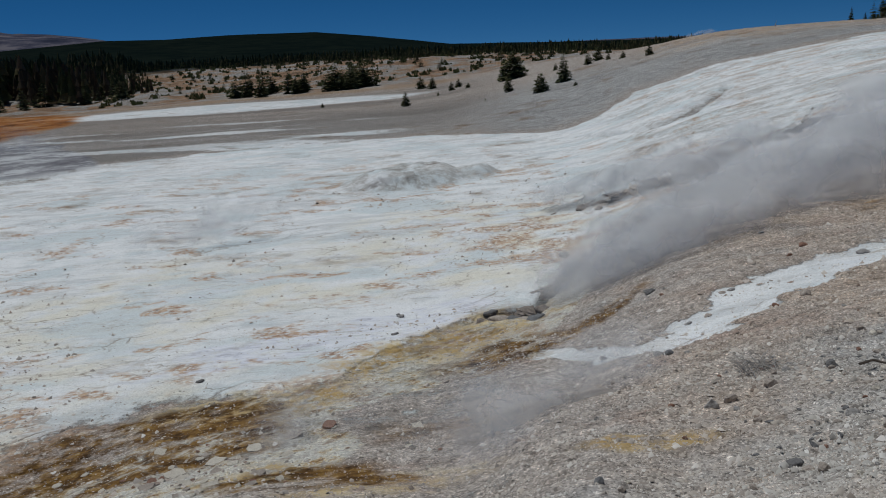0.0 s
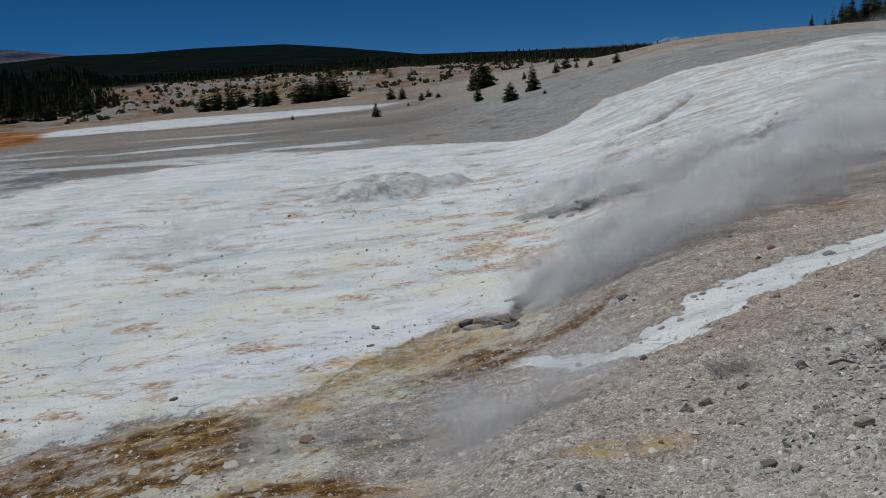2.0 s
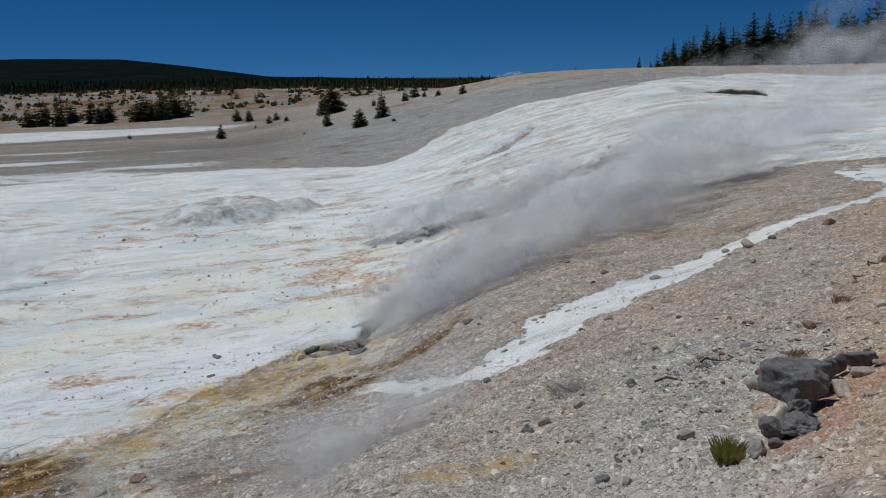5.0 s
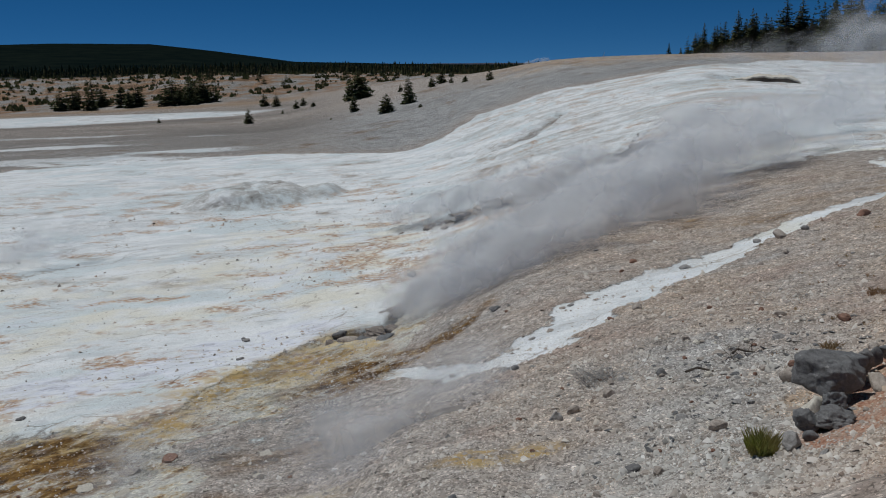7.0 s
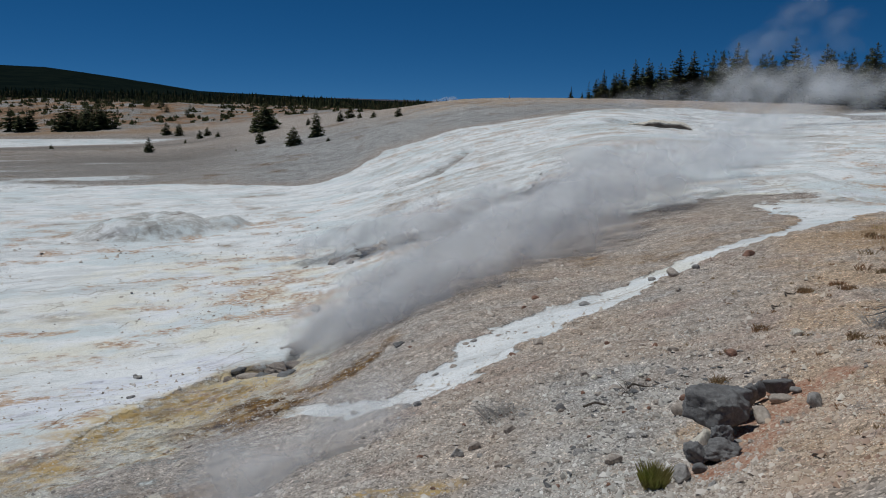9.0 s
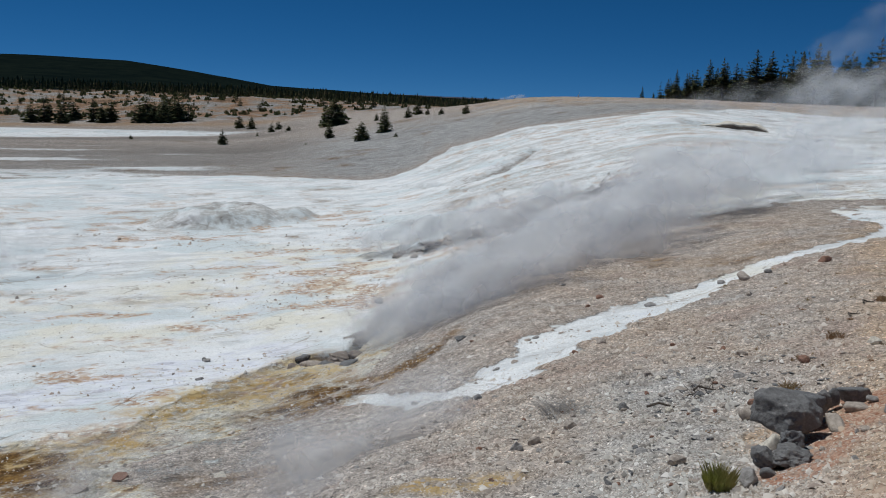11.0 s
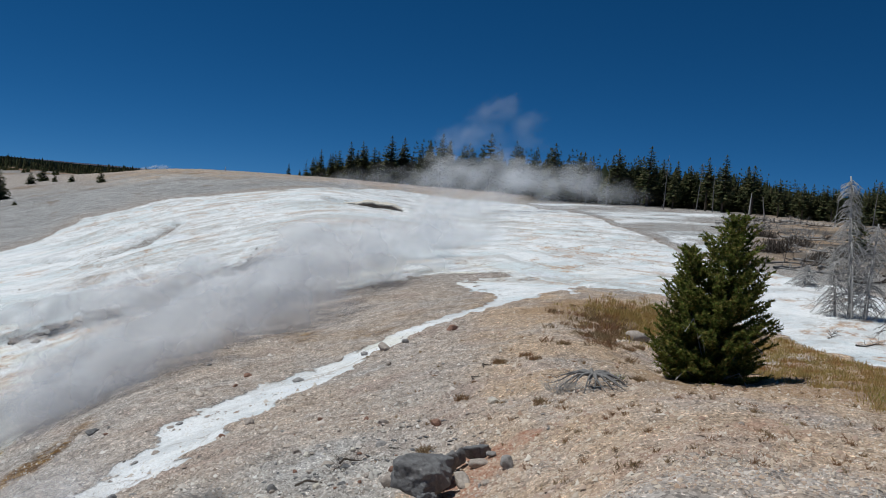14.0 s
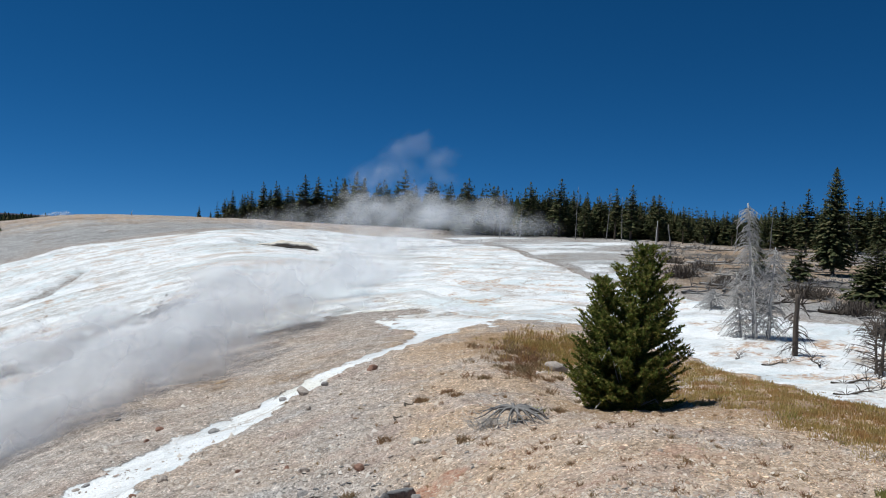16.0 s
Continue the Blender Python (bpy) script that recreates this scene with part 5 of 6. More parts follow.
def stone_mesh(seed, size, detail=3, faces=11, rough=0.075, sharp=90, planes=()):
    """A broken stone: a ball cut by random planes, its edges worn, its skin uneven."""
    rng = random.Random(seed)
    bm = bmesh.new()
    bmesh.ops.create_icosphere(bm, subdivisions=detail, radius=1.0)
    cuts = []
    for k in range(faces):
        n = Vector((rng.gauss(0, 1), rng.gauss(0, 1), rng.gauss(0, 1))).normalized()
        cuts.append((n, rng.uniform(0.5, 0.85)))
    if planes:
        cuts = [(Vector(n).normalized(), h) for n, h in planes]
    shift = Vector((seed * 1.7, seed * 0.3, 0))
    for v in bm.verts:
        d = v.co.normalized()
        # worn polytope: a high-power mean of the planes rather than their sharp meeting
        r = 1.0 / (1.0 + sum(max(0.0, n.dot(d) / h) ** sharp for n, h in cuts)) ** (1.0 / sharp)
        r *= 1 + rough * noise.noise(d * 2.2 + shift) + rough * 0.6 * noise.noise(d * 5 + shift) + rough * 0.35 * noise.noise(d * 11 + shift)
        v.co = Vector((d.x * r * size[0], d.y * r * size[1], d.z * r * size[2])) * 1.25
    bmesh.ops.recalc_face_normals(bm, faces=bm.faces)
    me = bpy.data.meshes.new("stone")
    bm.to_mesh(me)
    bm.free()
    if detail > 2:
        me.polygons.foreach_set("use_smooth", np.ones(len(me.polygons), bool))
    return me


def stone(name, seed, size, at, turn, label, material, group="", category="stone", tilt=0.0, detail=3, **kind):
    me = stone_mesh(seed, size, detail, **kind)
    me.materials.append(material)
    ob = new(name, me)
    ob.matrix_basis = pose(*at, tilt, tilt * 0.4, turn)
    return tagged(ob, label, category, group)


def build_cairn():
    """The dark boulder and the stones it lies on, at the edge of the gravel slope."""
    def at(b, d, up):
        x, y = plan(b, d)
        return x, y, ground_z(x, y) + up
    heap = "stones of the boulder pile"
    hewn = [((0.12, -0.22, 1), 0.62), ((-0.42, -1, 0.30), 0.58), ((0.55, -0.9, 0.22), 0.62), ((-1, -0.1, 0.02), 0.88), ((1, -0.1, 0.25), 0.90), ((0, 0.2, -1), 0.70),
            ((0, 1, 0.2), 0.8), ((0.75, -0.35, -0.62), 0.66), ((-0.35, -0.45, -1), 0.60), ((0.75, -0.1, 0.8), 0.76), ((-0.7, -0.3, -0.75), 0.86)]
    stone("boulder", 3, (0.305, 0.26, 0.25), at(39.2, 8.7, 0.32), -39, "large dark grey lava boulder lying on smaller stones", LAVA, "", "boulder", 6, 5, rough=0.11, sharp=160, planes=hewn)
    stone("boulder", 8, (0.25, 0.2, 0.13), at(39.9, 9.25, 0.36), -20, "dark grey boulder behind the large one", LAVA, "", "boulder", -6, 4, faces=9, sharp=70)
    stone("stone", 11, (0.125, 0.12, 0.125), at(39.55, 8.2, 0.13), 10, "rounded rough dark stone wedged under the boulder", LAVA, heap, detail=5, rough=0.22)
    stone("stone", 12, (0.17, 0.13, 0.12), at(38.15, 7.75, 0.08), 40, "dark grey stone at the foot of the boulder", LAVA, heap, detail=5, rough=0.16)
    stone("stone", 13, (0.20, 0.15, 0.10), at(39.75, 7.75, 0.06), -30, "dark grey stone at the foot of the boulder", LAVA, heap, detail=5, rough=0.18)
    stone("stone", 14, (0.16, 0.08, 0.10), at(37.2, 7.25, 0.03), 50, "brown-grey stone beside a green grass clump", GREYSTONE, heap, detail=4)
    stone("stone", 15, (0.075, 0.06, 0.05), at(38.5, 7.4, 0.02), 0, "small dark stone below the boulder", LAVA, heap)
    stone("stone", 16, (0.10, 0.10, 0.13), at(41.3, 9.6, 0.16), 15, "dark upright stone beside the boulder", LAVA, heap, detail=4, rough=0.14)
    stone("stone", 17, (0.07, 0.08, 0.12), at(41.9, 9.8, 0.14), 75, "dark upright stone beside the boulder", LAVA, heap)
    stone("stone", 18, (0.18, 0.14, 0.115), at(43.2, 10.0, 0.09), 0, "flat-topped dark grey stone on gravel", LAVA, heap, detail=4)
    stone("stone", 19, (0.13, 0.12, 0.06), at(43.5, 9.6, 0.02), 0, "pale flat slab beside dark stones", TUFF, heap)
    stone("stone", 20, (0.07, 0.06, 0.05), at(44.4, 9.85, 0.03), 0, "small grey stone on reddish gravel", GREYSTONE, heap)
    stone("stone", 21, (0.075, 0.20, 0.10), at(42.2, 9.05, 0.06), -20, "pale slab leaning beside the boulder", TUFF, heap, tilt=12)
    stone("stone", 22, (0.15, 0.12, 0.12), at(37.0, 9.9, 0.08), 0, "pale tan slab beside the boulder", TUFF, heap)
    stone("stone", 23, (0.13, 0.12, 0.14), at(38.55, 8.2, 0.07), 0, "white crusted stone under the boulder", SINTERSTONE, heap)
    stone("stone", 24, (0.11, 0.09, 0.09), at(45.6, 9.0, 0.04), 30, "upright grey stone in reddish gravel", GREYSTONE, heap)


def build_loose_stones():
    rng = random.Random(71)
    group = "loose stones on the slope"
    named = [(40.6, 22.0, 0.17, REDSTONE, "rust-red stone at the edge of the runnel"), (54.1, 21.4, 0.32, TUFF, "flat tan-grey slab beside dry grass"), (25.8, 7.25, 0.10, LAVA, "angular dark grey stone on fine gravel"),
             (11.5, 6.6, 0.06, LAVA, "small dark stone on gravel"), (9.2, 26.6, 0.22, GREYSTONE, "grey slab at the crust's edge"), (29.4, 19.0, 0.14, GREYSTONE, "grey stone in the white runnel"),
             (34.2, 20.9, 0.15, GREYSTONE, "grey stone in the white runnel"), (37.2, 21.2, 0.12, GREYSTONE, "grey stone in the white runnel"), (35.6, 20.9, 0.2, TUFF, "tan stone in the white runnel"),
             (16.1, 12.6, 0.10, GREYSTONE, "dark grey stone beside the white runnel"), (16.9, 12.5, 0.09, LAVA, "dark grey stone beside the white runnel"), (12.0, 13.6, 0.09, GREYSTONE, "grey stone in the white runnel"),
             (26.1, 15.0, 0.13, TUFF, "tan stone at the edge of the runnel"), (15.4, 18.3, 0.16, LAVA, "dark stone on warm gravel"), (25.7, 20.0, 0.12, REDSTONE, "red-brown stone on warm gravel"),
             (24.9, 19.2, 0.08, REDSTONE, "red-brown stone on warm gravel"), (-19.2, 18.1, 0.09, LAVA, "dark stone lying on white crust"), (-3.6, 21.7, 0.12, GREYSTONE, "grey stone lying on white crust"),
             (-4.2, 19.7, 0.09, GREYSTONE, "grey stone lying on white crust"), (-1.2, 13.7, 0.06, SINTERSTONE, "pale stone on brown gravel"), (-3.8, 21.8, 0.1, LAVA, "dark stone lying on white crust")]
    for k, (b, d, size, material, label) in enumerate(named):
        stone("stone", 200 + k, (size, size * rng.uniform(0.6, 0.9), size * rng.uniform(0.45, 0.65)), on_ground(b, d, -size * 0.15), rng.uniform(0, 360), label, material, group)
    kinds = []
    for k, (material, label) in enumerate(((GREYSTONE, "angular grey stone on the gravel slope"), (TUFF, "angular tan stone on the gravel slope"), (LAVA, "dark grey stone on the gravel slope"), (TUFF, "flat tan stone on the gravel slope"),
                                           (GREYSTONE, "flat grey stone on the gravel slope"), (REDSTONE, "reddish stone on the gravel slope"), (SINTERSTONE, "pale crusted stone on the slope"))):
        b, d = 20 + 4 * k, 9.5 + 0.6 * k
        kinds.append(stone("stone", 300 + k, (0.1, 0.08, 0.055 if k in (3, 4) else 0.075), on_ground(b, d, -0.01), 50 * k, label, material, group, detail=2, faces=9, sharp=120, rough=0.13))
    picks = [0, 1, 1, 1, 3, 3, 3, 4, 4, 5, 6, 6]
    for k in range(262):
        b, d = rng.uniform(-2, 66), math.exp(rng.uniform(math.log(6.2), math.log(30)))
        if k < 190:
            b, d = rng.gauss(29, 9), math.exp(rng.gauss(math.log(11), 0.25))
        if d > np.interp(b, NEAR_B, NEAR_D) * 0.93 or d < 6:
            continue
        x, y = plan(b, d)
        size = rng.uniform(0.14, 0.34) + 0.62 * rng.random() ** (6 if k >= 190 else 3.2)
        copy_thing(kinds[rng.choice(picks)], pose(x, y, ground_z(x, y) + 0.012 * size, rng.uniform(-15, 15), rng.uniform(-15, 15), rng.uniform(0, 360)) @ Matrix.Scale(size, 4))
    # scatters of dark blue-grey chips
    chip = stone("rock_chip", 330, (0.1, 0.07, 0.05), on_ground(33.4, 11.0, -0.01), 20, "dark blue-grey rock chip on pale gravel", LAVA, "scattered rock chips", "rock chip", detail=2, faces=8, sharp=140, rough=0.12)
    for b, d, n, wide in ((33.4, 11.0, 26, 0.5), (29.6, 8.7, 20, 0.35), (35.6, 12.4, 22, 0.5), (31.0, 10.2, 14, 0.4), (38.4, 11.4, 12, 0.4), (27.0, 7.6, 12, 0.3), (41.5, 11.0, 10, 0.4)):
        px, py = plan(b, d)
        for k in range(n):
            x, y = px + rng.gauss(0, wide), py + rng.gauss(0, wide * 0.8)
            size = rng.uniform(0.12, 0.42)
            copy_thing(chip, pose(x, y, ground_z(x, y) + 0.01, rng.uniform(-20, 20), rng.uniform(-20, 20), rng.uniform(0, 360)) @ Matrix.Diagonal((size * 1.5, size, size * 0.7, 1)))
    # pale broken plates on the stained crust
    plates = []
    for k in range(5):
        n, s = rng.randrange(6, 9), Shape()
        rim = [(math.cos(6.283 * (q + rng.uniform(-0.3, 0.3)) / n) * rng.uniform(0.6, 1.0), math.sin(6.283 * (q + rng.uniform(-0.3, 0.3)) / n) * rng.uniform(0.5, 0.85)) for q in range(n)]
        top = [Vector((x, y, 0.16 + 0.05 * rng.random())) for x, y in rim]
        low = [Vector((x * 1.08, y * 1.08, -0.12)) for x, y in rim]
        s.v = [tuple(v) for v in top + low]
        s.f = [tuple(range(n))] + [(q, q + n, (q + 1) % n + n, (q + 1) % n) for q in range(n)]
        ob = new("crust_plate", s.mesh("crust_plate", (SINTERSTONE, SINTERSTONE, SINTERSTONE, TUFF, REDSTONE)[k]))
        x, y = plan(-22 + 3 * k, 11.5 + 0.3 * k)
        ob.matrix_basis = pose(x, y, ground_z(x, y), 0, 0, 70 * k) @ Matrix.Scale(0.2, 4)
        plates.append(tagged(ob, "broken plate of pale mineral crust on stained ground", "crust plate", "broken crust plates"))
    for k in range(90):
        b, d = (rng.gauss(-21, 4.5), rng.gauss(11.6, 1.2)) if k < 74 else (rng.uniform(-10, 4), rng.uniform(9, 14))
        x, y = plan(b, d)
        size = 0.035 + 0.15 * rng.random() ** 2.5
        copy_thing(plates[rng.randrange(5)], pose(x, y, ground_z(x, y), rng.uniform(-9, 9), rng.uniform(-9, 9), rng.uniform(0, 360)) @ Matrix.Diagonal((size / 0.2, size / 0.2 * rng.uniform(0.6, 1.0), 0.45, 1)))


def build_pebbles():
    """Gravel past counting, strewn over the slopes."""
    m = Nodes("loose_gravel", 0.9)
    c = m.ramp(m.island(), (0.0, (0.09, 0.085, 0.08)), (0.15, (0.27, 0.25, 0.235)), (0.4, (0.47, 0.43, 0.39)), (0.62, (0.55, 0.49, 0.43)), (0.8, (0.66, 0.63, 0.59)), (1.0, (0.78, 0.76, 0.73)))
    pink, grey, chalk = m.layer("kind")
    c = m.mix(m.sum("MULTIPLY", m.noise(20, 3), 0.4), c, (0.43, 0.355, 0.29))
    c = m.mix(m.sum("MULTIPLY", pink, 0.72), c, m.ramp(m.sum("FRACT", m.sum("MULTIPLY", m.island(), 7.0), 0.0), (0.0, (0.30, 0.165, 0.105)), (0.4, (0.48, 0.335, 0.225)), (0.8, (0.60, 0.48, 0.36)), (1.0, (0.72, 0.64, 0.54))))
    patch = m.scaled(m.place, (0.7, 1, 1))
    c = m.mix(m.sum("MULTIPLY", m.span(m.noise(0.7, 6, 0.65, patch), 0.50, 0.66), 0.7), c, m.mix(m.island(), (0.30, 0.21, 0.165), (0.52, 0.41, 0.34)))
    c = m.mix(m.sum("MULTIPLY", m.span(m.noise(0.5, 6, 0.65, m.scaled(m.place, (1, 0.8, 1))), 0.54, 0.68), m.sum("SUBTRACT", 0.6, m.sum("MULTIPLY", pink, 0.5))), c, m.mix(m.island(), (0.36, 0.36, 0.34), (0.66, 0.65, 0.62)))
    c = m.mix(m.sum("MULTIPLY", grey, 0.6), c, m.ramp(m.sum("FRACT", m.sum("MULTIPLY", m.island(), 5.0), 0.0), (0.0, (0.16, 0.165, 0.16)), (0.35, (0.38, 0.385, 0.37)), (0.7, (0.52, 0.515, 0.49)), (1.0, (0.80, 0.79, 0.77))))
    gravel = m.done(m.mix(chalk, c, (0.80, 0.79, 0.77)))
    rng = np.random.default_rng(81)
    n = 165000 + 65000 + 26000
    b = np.concatenate([rng.uniform(-36, 80, 165000), rng.uniform(14, 80, 65000), rng.uniform(-34, 30, 26000)])
    d = np.exp(np.concatenate([rng.uniform(math.log(5.6), math.log(25), 165000), rng.uniform(math.log(5.6), math.log(15), 65000), rng.uniform(math.log(14), math.log(52), 26000)]))
    x, y = d * np.sin(np.radians(b)), d * np.cos(np.radians(b))
    z = zones(x, y)
    keep = ((z["white"] < 0.5) | ((z["run"] > 0.05) & (d < 30) & (rng.random(n) < 0.6))) & (rng.random(n) < 0.25 + 0.75 * vnoise(x * 0.8, y * 0.8, 7))
    keep &= ~((z["red"] > 0.5) & (rng.random(n) < 0.6))
    keep &= ~((b < 2) & (rng.random(n) < 0.6)) & ((b > 26) | (d < 20) | (rng.random(n) < 0.6))
    # crumbs of rock lying thinly on the crust
    crumb = np.arange(n) >= n - 26000
    keep = np.where(crumb, (z["white"] > 0.5) & (z["run"] < 0.05) & (rng.random(n) < 0.06 + 1.1 * np.clip(fbm(x, y, 4.0, 4, 68), 0, 1)), keep)
    kind = np.stack([z["pink"], z["grey"], z["run"] * (rng.random(n) < 0.75), np.ones(n)], -1)[keep]
    x, y, d, crumb = x[keep], y[keep], d[keep], crumb[keep]
    h = base_height(x, y) + relief(x, y, {k: v[keep] for k, v in z.items()})
    n = len(x)
    fine = 1 - 0.3 * smooth(42, 56, bearing_of(x, y))
    size = fine * (0.0072 + 0.010 * rng.random(n) ** 3 + 0.04 * rng.random(n) ** 26) * (0.75 + d * 0.035)
    size = np.where(crumb, (0.010 + 0.045 * rng.random(n) ** 5) * (0.55 + d * 0.032), size)
    ball = np.array([(1, 0, 0), (0, 1, 0), (-1, 0, 0), (0, -1, 0), (0, 0, 1)], float)
    ball[:4, 2] = -0.35
    turn = rng.uniform(0, 6.283, n)
    p = ball[None] * (size[:, None, None] * rng.uniform(0.6, 1.4, (n, 5, 1)) * np.array([1.15, 0.9, 0.7]))
    p = p + rng.normal(0, 0.22, (n, 5, 3)) * size[:, None, None]
    co = np.empty_like(p)
    co[..., 0] = p[..., 0] * np.cos(turn)[:, None] - p[..., 1] * np.sin(turn)[:, None] + x[:, None]
    co[..., 1] = p[..., 0] * np.sin(turn)[:, None] + p[..., 1] * np.cos(turn)[:, None] + y[:, None]
    co[..., 2] = p[..., 2] + (h + size * 0.25)[:, None]
    tri = np.array([(0, 1, 4), (1, 2, 4), (2, 3, 4), (3, 0, 4)])
    faces = (tri[None] + (np.arange(n) * 5)[:, None, None]).reshape(-1, 3)
    me = bpy.data.meshes.new("gravel")
    me.vertices.add(n * 5)
    me.vertices.foreach_set("co", co.ravel())
    me.loops.add(faces.size)
    me.loops.foreach_set("vertex_index", faces.ravel().astype(np.int32))
    me.polygons.add(len(faces))
    me.polygons.foreach_set("loop_start", (np.arange(len(faces)) * 3).astype(np.int32))
    me.update(calc_edges=True)
    me.color_attributes.new("kind", "FLOAT_COLOR", "POINT").data.foreach_set("color", np.repeat(kind, 5, 0).astype(np.float32).ravel())
    me.materials.append(gravel)
    tagged(new("gravel", me), "loose tan and grey gravel strewn over the slopes", "gravel", kind="stuff")


build_cairn()
build_loose_stones()
build_pebbles()


# ---- ledges and the hollow in the crust ----
def build_ledges():
    for k, (b, d, size, label) in enumerate(((19.3, 36.5, (0.95, 0.6, 0.42), "dark steaming rock ledge at the head of the gully"), (16.6, 35.8, (1.3, 0.5, 0.08), "low dark wet rock ledge by the vents"), (13.6, 36, (1.3, 0.5, 0.07), "low dark wet rock ledge by the vents"),
                                             (7.7, 22.0, (0.75, 0.3, 0.14), "dark undercut rock lip along the gully"), (9.0, 24.2, (0.8, 0.3, 0.13), "dark undercut rock lip along the gully"), (5.9, 20.6, (0.7, 0.28, 0.11), "dark undercut rock lip along the gully"))):
        stone("rock_ledge", 400 + k, (size[0], size[1], size[2] * 0.8), on_ground(b, d, size[2] * 0.5), 30 * k - 40, label, VENTROCK, "rock ledges", "rock ledge", 0, 4, faces=16, rough=0.4)
    rng = random.Random(91)
    for k in range(46):
        b, d = ((11.2, 35.6), (14.5, 36.2), (19.3, 37.9), (19.7, 38.4))[k % 4]
        b, d = b + rng.gauss(0, 0.45 if k % 4 > 1 else 0.9), d + rng.gauss(0, 0.6)
        size = rng.uniform(0.14, 0.32) + 0.14 * (k % 4 > 1)
        stone("ledge_block", 600 + k, (size, size * 0.7, size * 0.38), on_ground(b, d, size * 0.1), rng.uniform(0, 180), "small broken brown-grey rock block beside the vents", (VENTROCK, TUFF, VENTROCK, VENTROCK)[k % 4], "broken blocks by the vents", "rock block", rng.uniform(-15, 15), 3, faces=9, rough=0.22, sharp=130)
    for k in range(48):
        b = 2.5 + 12.5 * (k + rng.random()) / 26 if k < 26 else rng.uniform(24.2, 26.7)
        d = float(np.interp(b, NEAR_B, NEAR_D)) * rng.uniform(0.955, 1.0) if k < 26 else 43.2 + (b - 24.2) * 1.3 + rng.uniform(-0.5, 0.5)
        size = rng.uniform(0.14, 0.36) if k < 26 else rng.uniform(0.25, 0.55)
        stone("ledge_block", 500 + k, (size, size * 0.7, size * 0.42), on_ground(b, d, size * 0.12), rng.uniform(0, 180), "angular brown rock block broken from the crust's edge", (VENTROCK, LAVA, VENTROCK, TUFF)[k % 4] if k < 26 else (GREYSTONE, LAVA)[k % 2], "broken blocks along the gully", "rock block", rng.uniform(-12, 12), 3, faces=9, rough=0.22, sharp=130)
    # a hollow roofed by a lip of crust
    x, y, z = on_ground(33.9, 78.6, -0.02)
    root = thing("crust_hollow", (x, y, z), "dark hollow under a broken lip of white crust", "rock hollow", turn=-33.9)
    lip, back = Shape(), Shape()
    n = 44
    for k in range(n):
        u0, u1 = k / n, (k + 1) / n

        def arch(u, dy, up):
            return Vector(((u - 0.5) * 6.5, dy + 0.35 * math.sin(u * 11), up + 0.15 + 0.6 * max(0.0, math.sin(math.pi * u)) ** 0.5 + 0.06 * math.sin(u * 17) + 0.03 * math.sin(u * 41 + dy) + 0.015 * math.sin(u * 87)))
        lip.face(arch(u0, -0.9, 0.1), arch(u1, -0.9, 0.1), arch(u1, 2.6, 0.25), arch(u0, 2.6, 0.25))
        lip.face(arch(u0, -0.9, -0.02), arch(u1, -0.9, -0.02), arch(u1, -0.9, 0.1), arch(u0, -0.9, 0.1))
        lip.face(arch(u1, -0.9, -0.02), arch(u0, -0.9, -0.02), arch(u0, 2.4, -0.06), arch(u1, 2.4, -0.06))
        back.face(Vector(((u0 - 0.5) * 6.5, 0.35, -1.3)), Vector(((u1 - 0.5) * 6.5, 0.35, -1.3)), arch(u1, 0.35, -0.03), arch(u0, 0.35, -0.03))
    part("lip", lip, SINTERSTONE, root, "broken white crust lip")
    part("back_wall", back, VENTROCK, root, "dark red-brown rock wall")


build_ledges()


# ---- steam ----
def steam_material():
    m = Nodes("thin_steam", 1.0)
    up, strength, seed = m.layer("veil")
    grain = m.tree.nodes.new("ShaderNodeTexNoise")
    grain.inputs["Detail"].default_value, grain.inputs["Roughness"].default_value, grain.inputs["Distortion"].default_value = 3.0, 0.48, 0.15
    m.put(grain.inputs["Vector"], m.place)
    m.put(grain.inputs["Scale"], seed)
    wisp = grain.outputs["Fac"]
    body = m.span(m.sum("SUBTRACT", wisp, m.sum("MULTIPLY", up, 0.34)), 0.14, 0.52)
    dense = m.sum("MULTIPLY", body, strength)
    lit, glow, clear = (m.tree.nodes.new(k) for k in ("ShaderNodeBsdfDiffuse", "ShaderNodeBsdfTranslucent", "ShaderNodeBsdfTransparent"))
    lit.inputs["Color"].default_value = glow.inputs["Color"].default_value = (0.86, 0.875, 0.90, 1)
    both, veil = m.tree.nodes.new("ShaderNodeMixShader"), m.tree.nodes.new("ShaderNodeMixShader")
    both.inputs[0].default_value = 0.45
    m.tree.links.new(lit.outputs[0], both.inputs[1])
    m.tree.links.new(glow.outputs[0], both.inputs[2])
    m.put(veil.inputs[0], dense)
    m.tree.links.new(clear.outputs[0], veil.inputs[1])
    m.tree.links.new(both.outputs[0], veil.inputs[2])
    m.tree.links.new(veil.outputs[0], m.tree.nodes["Material Output"].inputs["Surface"])
    return m.material


STEAM = steam_material()


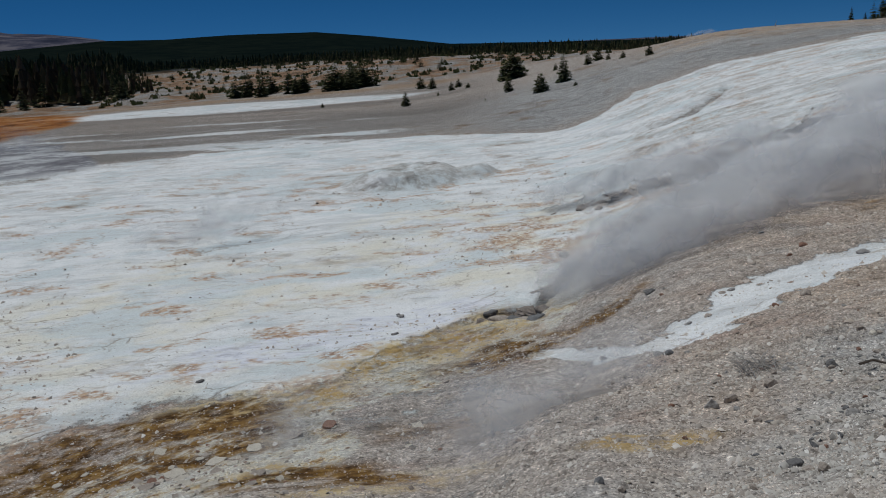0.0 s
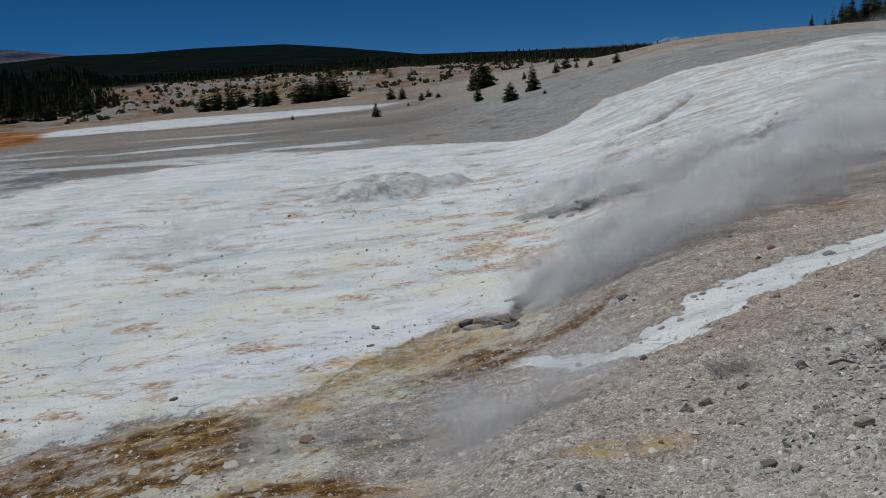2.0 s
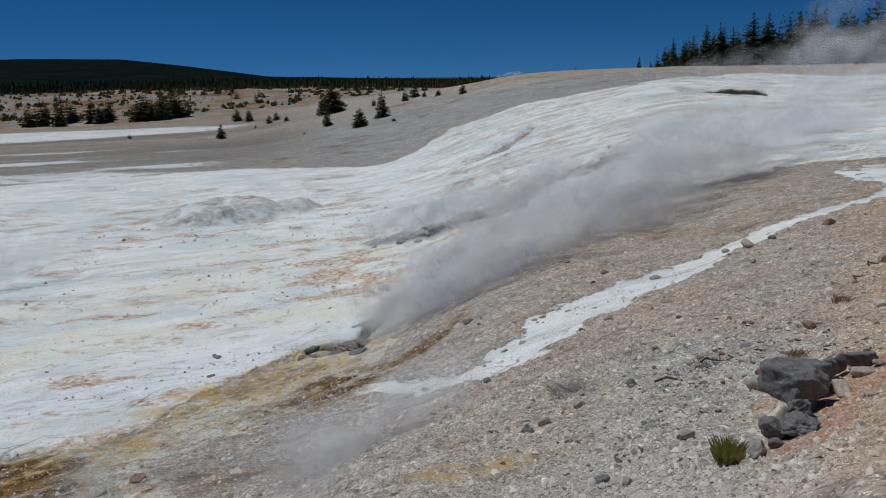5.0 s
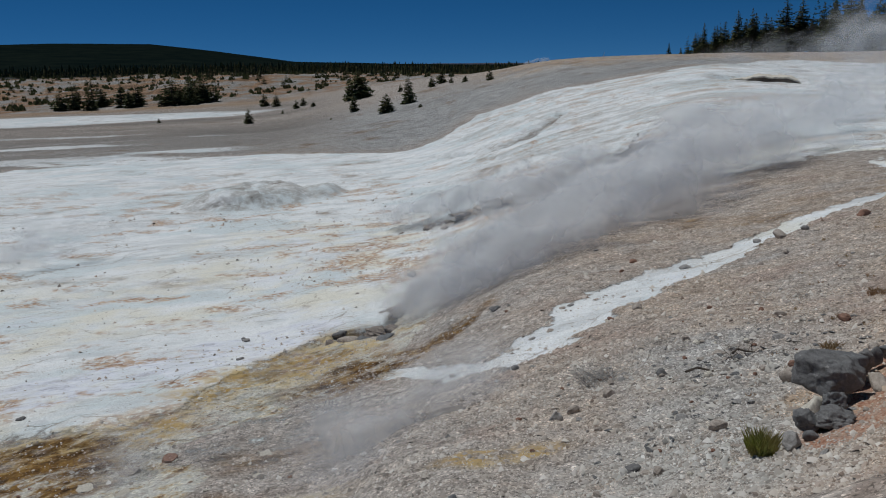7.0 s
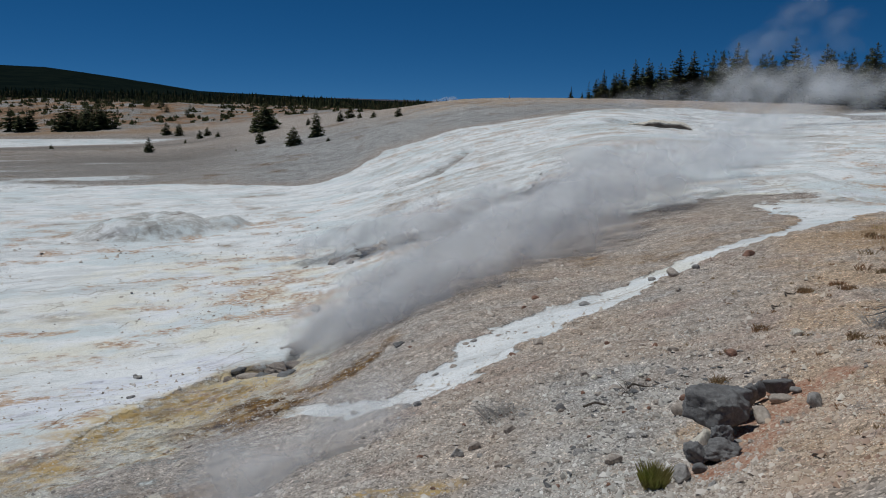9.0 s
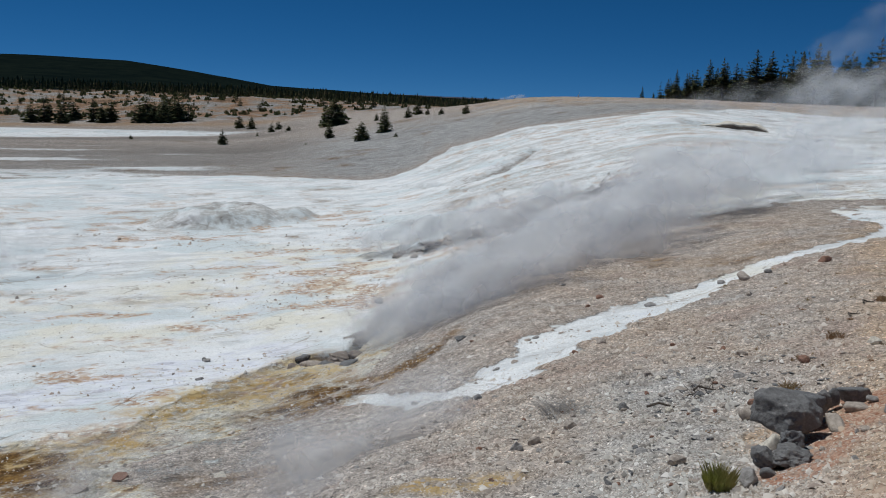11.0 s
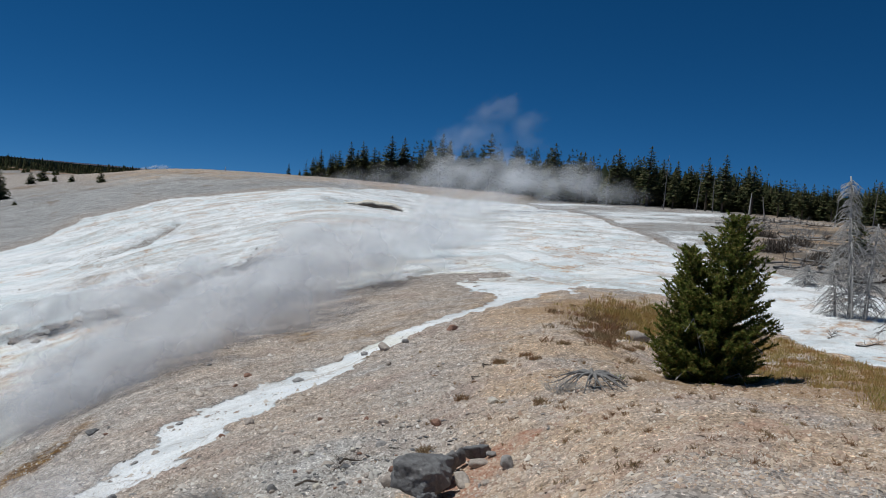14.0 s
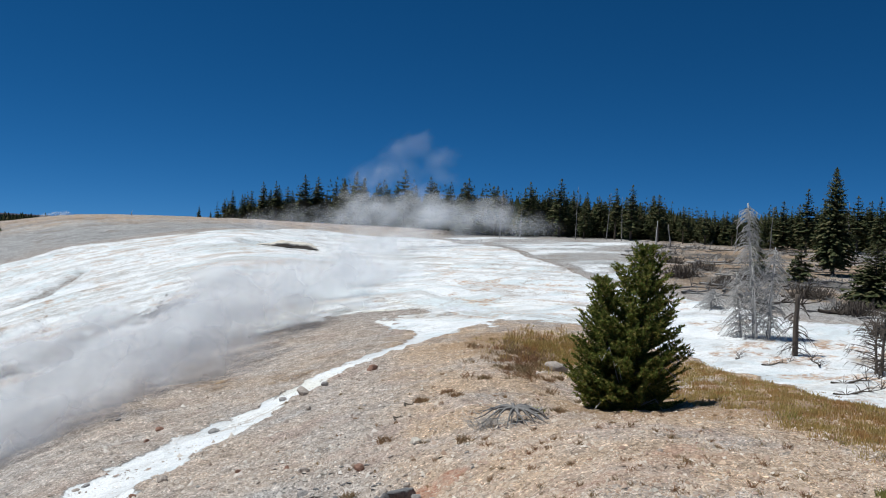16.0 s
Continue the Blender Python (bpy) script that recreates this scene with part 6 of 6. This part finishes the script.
def plume(stations, label, puffs, seed=0, spread=0.55, broad=1.5):
    """Drifting steam: overlapping domed puffs, ragged at the rim. Stations along it: bearing, metres out, angle seen from the overlook, radius, thickness."""
    rng = random.Random(seed)
    at = np.linspace(0, 1, len(stations))
    v, f, col = [], [], []
    n = 18
    for k in range(puffs):
        u = (k + 0.5 + rng.uniform(-0.3, 0.3)) / puffs
        b, d, angle, radius, dense = (float(np.interp(u, at, [s[q] for s in stations])) for q in range(5))
        out = Vector((*plan(b, 1.0), 0))
        side = Vector((out.y, -out.x, 0))
        size = radius * rng.uniform(0.8, 1.2)
        mid = out * (d + rng.uniform(-0.6, 0.6) * size) + side * rng.uniform(-spread, spread) * size + Vector((0, 0, EYE + d * math.tan(radians(angle)) + rng.uniform(-0.35, 0.35) * size))
        lean, wide, slant = rng.uniform(0.7, 1.2), broad * rng.uniform(0.8, 1.2), rng.uniform(0.1, 0.5)
        base = len(v)
        for j in range(n):
            for i in range(n):
                p, q = 2 * i / (n - 1) - 1, 2 * j / (n - 1) - 1
                rho = min(1.0, math.hypot(p, q))
                deep = math.sqrt(1 - rho * rho) * 0.5
                lump = 0.2 * noise.noise(Vector((p * 2, q * 2, k * 3.7 + seed)))
                v.append(tuple(mid + side * size * wide * (p + slant * q) + (Vector((0, 0, 1)) + out * lean) * size * q + (Vector((0, 0, 0.6)) - out * 0.8) * size * (deep + lump)))
                col.append((rho, dense * float(smooth(1.0, 0.35, rho)), 1.05 / radius, 1.0))
        for j in range(n - 1):
            for i in range(n - 1):
                a = base + j * n + i
                if min(col[q][0] for q in (a, a + 1, a + n + 1, a + n)) < 0.985:
                    f.append((a, a + 1, a + n + 1, a + n))
    me = bpy.data.meshes.new("steam_plume")
    me.from_pydata(v, [], f)
    me.polygons.foreach_set("use_smooth", np.ones(len(me.polygons), bool))
    me.color_attributes.new("veil", "FLOAT_COLOR", "POINT").data.foreach_set("color", np.array(col, np.float32).ravel())
    me.materials.append(STEAM)
    return tagged(new("steam_plume", me), label, "steam", "steam over the basin", kind="stuff")


plume([(9, 21.5, -18.4, 0.8, 0.12), (11, 21.5, -17.0, 1.1, 0.28), (15, 22, -14.6, 1.4, 0.40), (20, 24, -12.0, 1.7, 0.42), (25, 28, -9.6, 2.0, 0.42), (30, 33, -7.4, 2.4, 0.40), (34, 38, -5.9, 2.3, 0.36), (38, 46, -4.7, 2.2, 0.30), (42, 60, -3.5, 2.6, 0.20)], "grey steam drifting up from the long gully", 52, 1)
plume([(7, 37, -11.5, 0.9, 0.26), (11, 36, -11.0, 1.2, 0.42), (15, 35.5, -10.2, 1.3, 0.46), (19, 37, -8.6, 1.3, 0.42), (23, 42, -6.8, 1.2, 0.26)], "thin white steam rising behind the rock ledges", 14, 3)
plume([(30, 97, -0.6, 1.8, 0.08), (33, 97, -0.4, 2.0, 0.09), (36, 96, -0.3, 2.0, 0.10), (38.5, 95, 0.1, 2.4, 0.13), (41, 95, 0.8, 3.2, 0.23), (44, 94, 0.6, 3.0, 0.26), (47, 93, 0.6, 2.8, 0.22), (50, 90, 0.2, 2.4, 0.14), (53, 88, 0.0, 2.0, 0.07)], "bright white steam billowing before the forest", 52, 5, 1.0, 1.35)
plume([(36, 84, -2.2, 1.8, 0.08), (38.5, 80, -1.9, 2.2, 0.16), (40, 80, -1.8, 2.4, 0.20), (43, 84, -1.4, 2.2, 0.20), (48, 82, -1.2, 2.0, 0.14)], "low white steam creeping over the upper crust", 18, 7, 1.0, 1.7)
plume([(39.5, 97, 2.4, 2.8, 0.08), (41.0, 97, 3.8, 2.6, 0.06), (42.2, 97, 5.2, 2.2, 0.05), (42.8, 97, 6.2, 1.8, 0.035), (44.5, 96, 4.2, 2.2, 0.04), (47, 95, 3.0, 2.4, 0.04)], "thin wisps of steam rising above the forest", 26, 6, 0.9, 1.0)
plume([(-2, 8.4, -33.5, 0.6, 0.12), (2, 9.5, -29.5, 0.8, 0.18), (6, 10.5, -27, 1.0, 0.30), (11, 12, -24, 1.1, 0.28), (16, 14.5, -20.5, 1.0, 0.13)], "thin grey steam low over the gravel", 14, 9)
plume([(-22, 40, -11.5, 1.2, 0.16), (-17, 39, -11.2, 1.5, 0.22), (-11, 40, -11.0, 1.2, 0.14)], "faint white steam over the crust", 7, 11)
plume([(-14, 12, -27.0, 0.6, 0.12), (-10, 12.5, -26.0, 0.8, 0.14)], "faint grey steam over stained crust", 5, 15)
plume([(-30, 118, -4.6, 2.2, 0.18), (-27, 110, -4.4, 2.4, 0.16)], "faint steam over the far pool", 6, 17)
plume([(17.8, 150, -0.3, 0.9, 0.35), (19.2, 150, -0.2, 1.0, 0.35)], "small white steam cloud behind the hill", 4, 13)
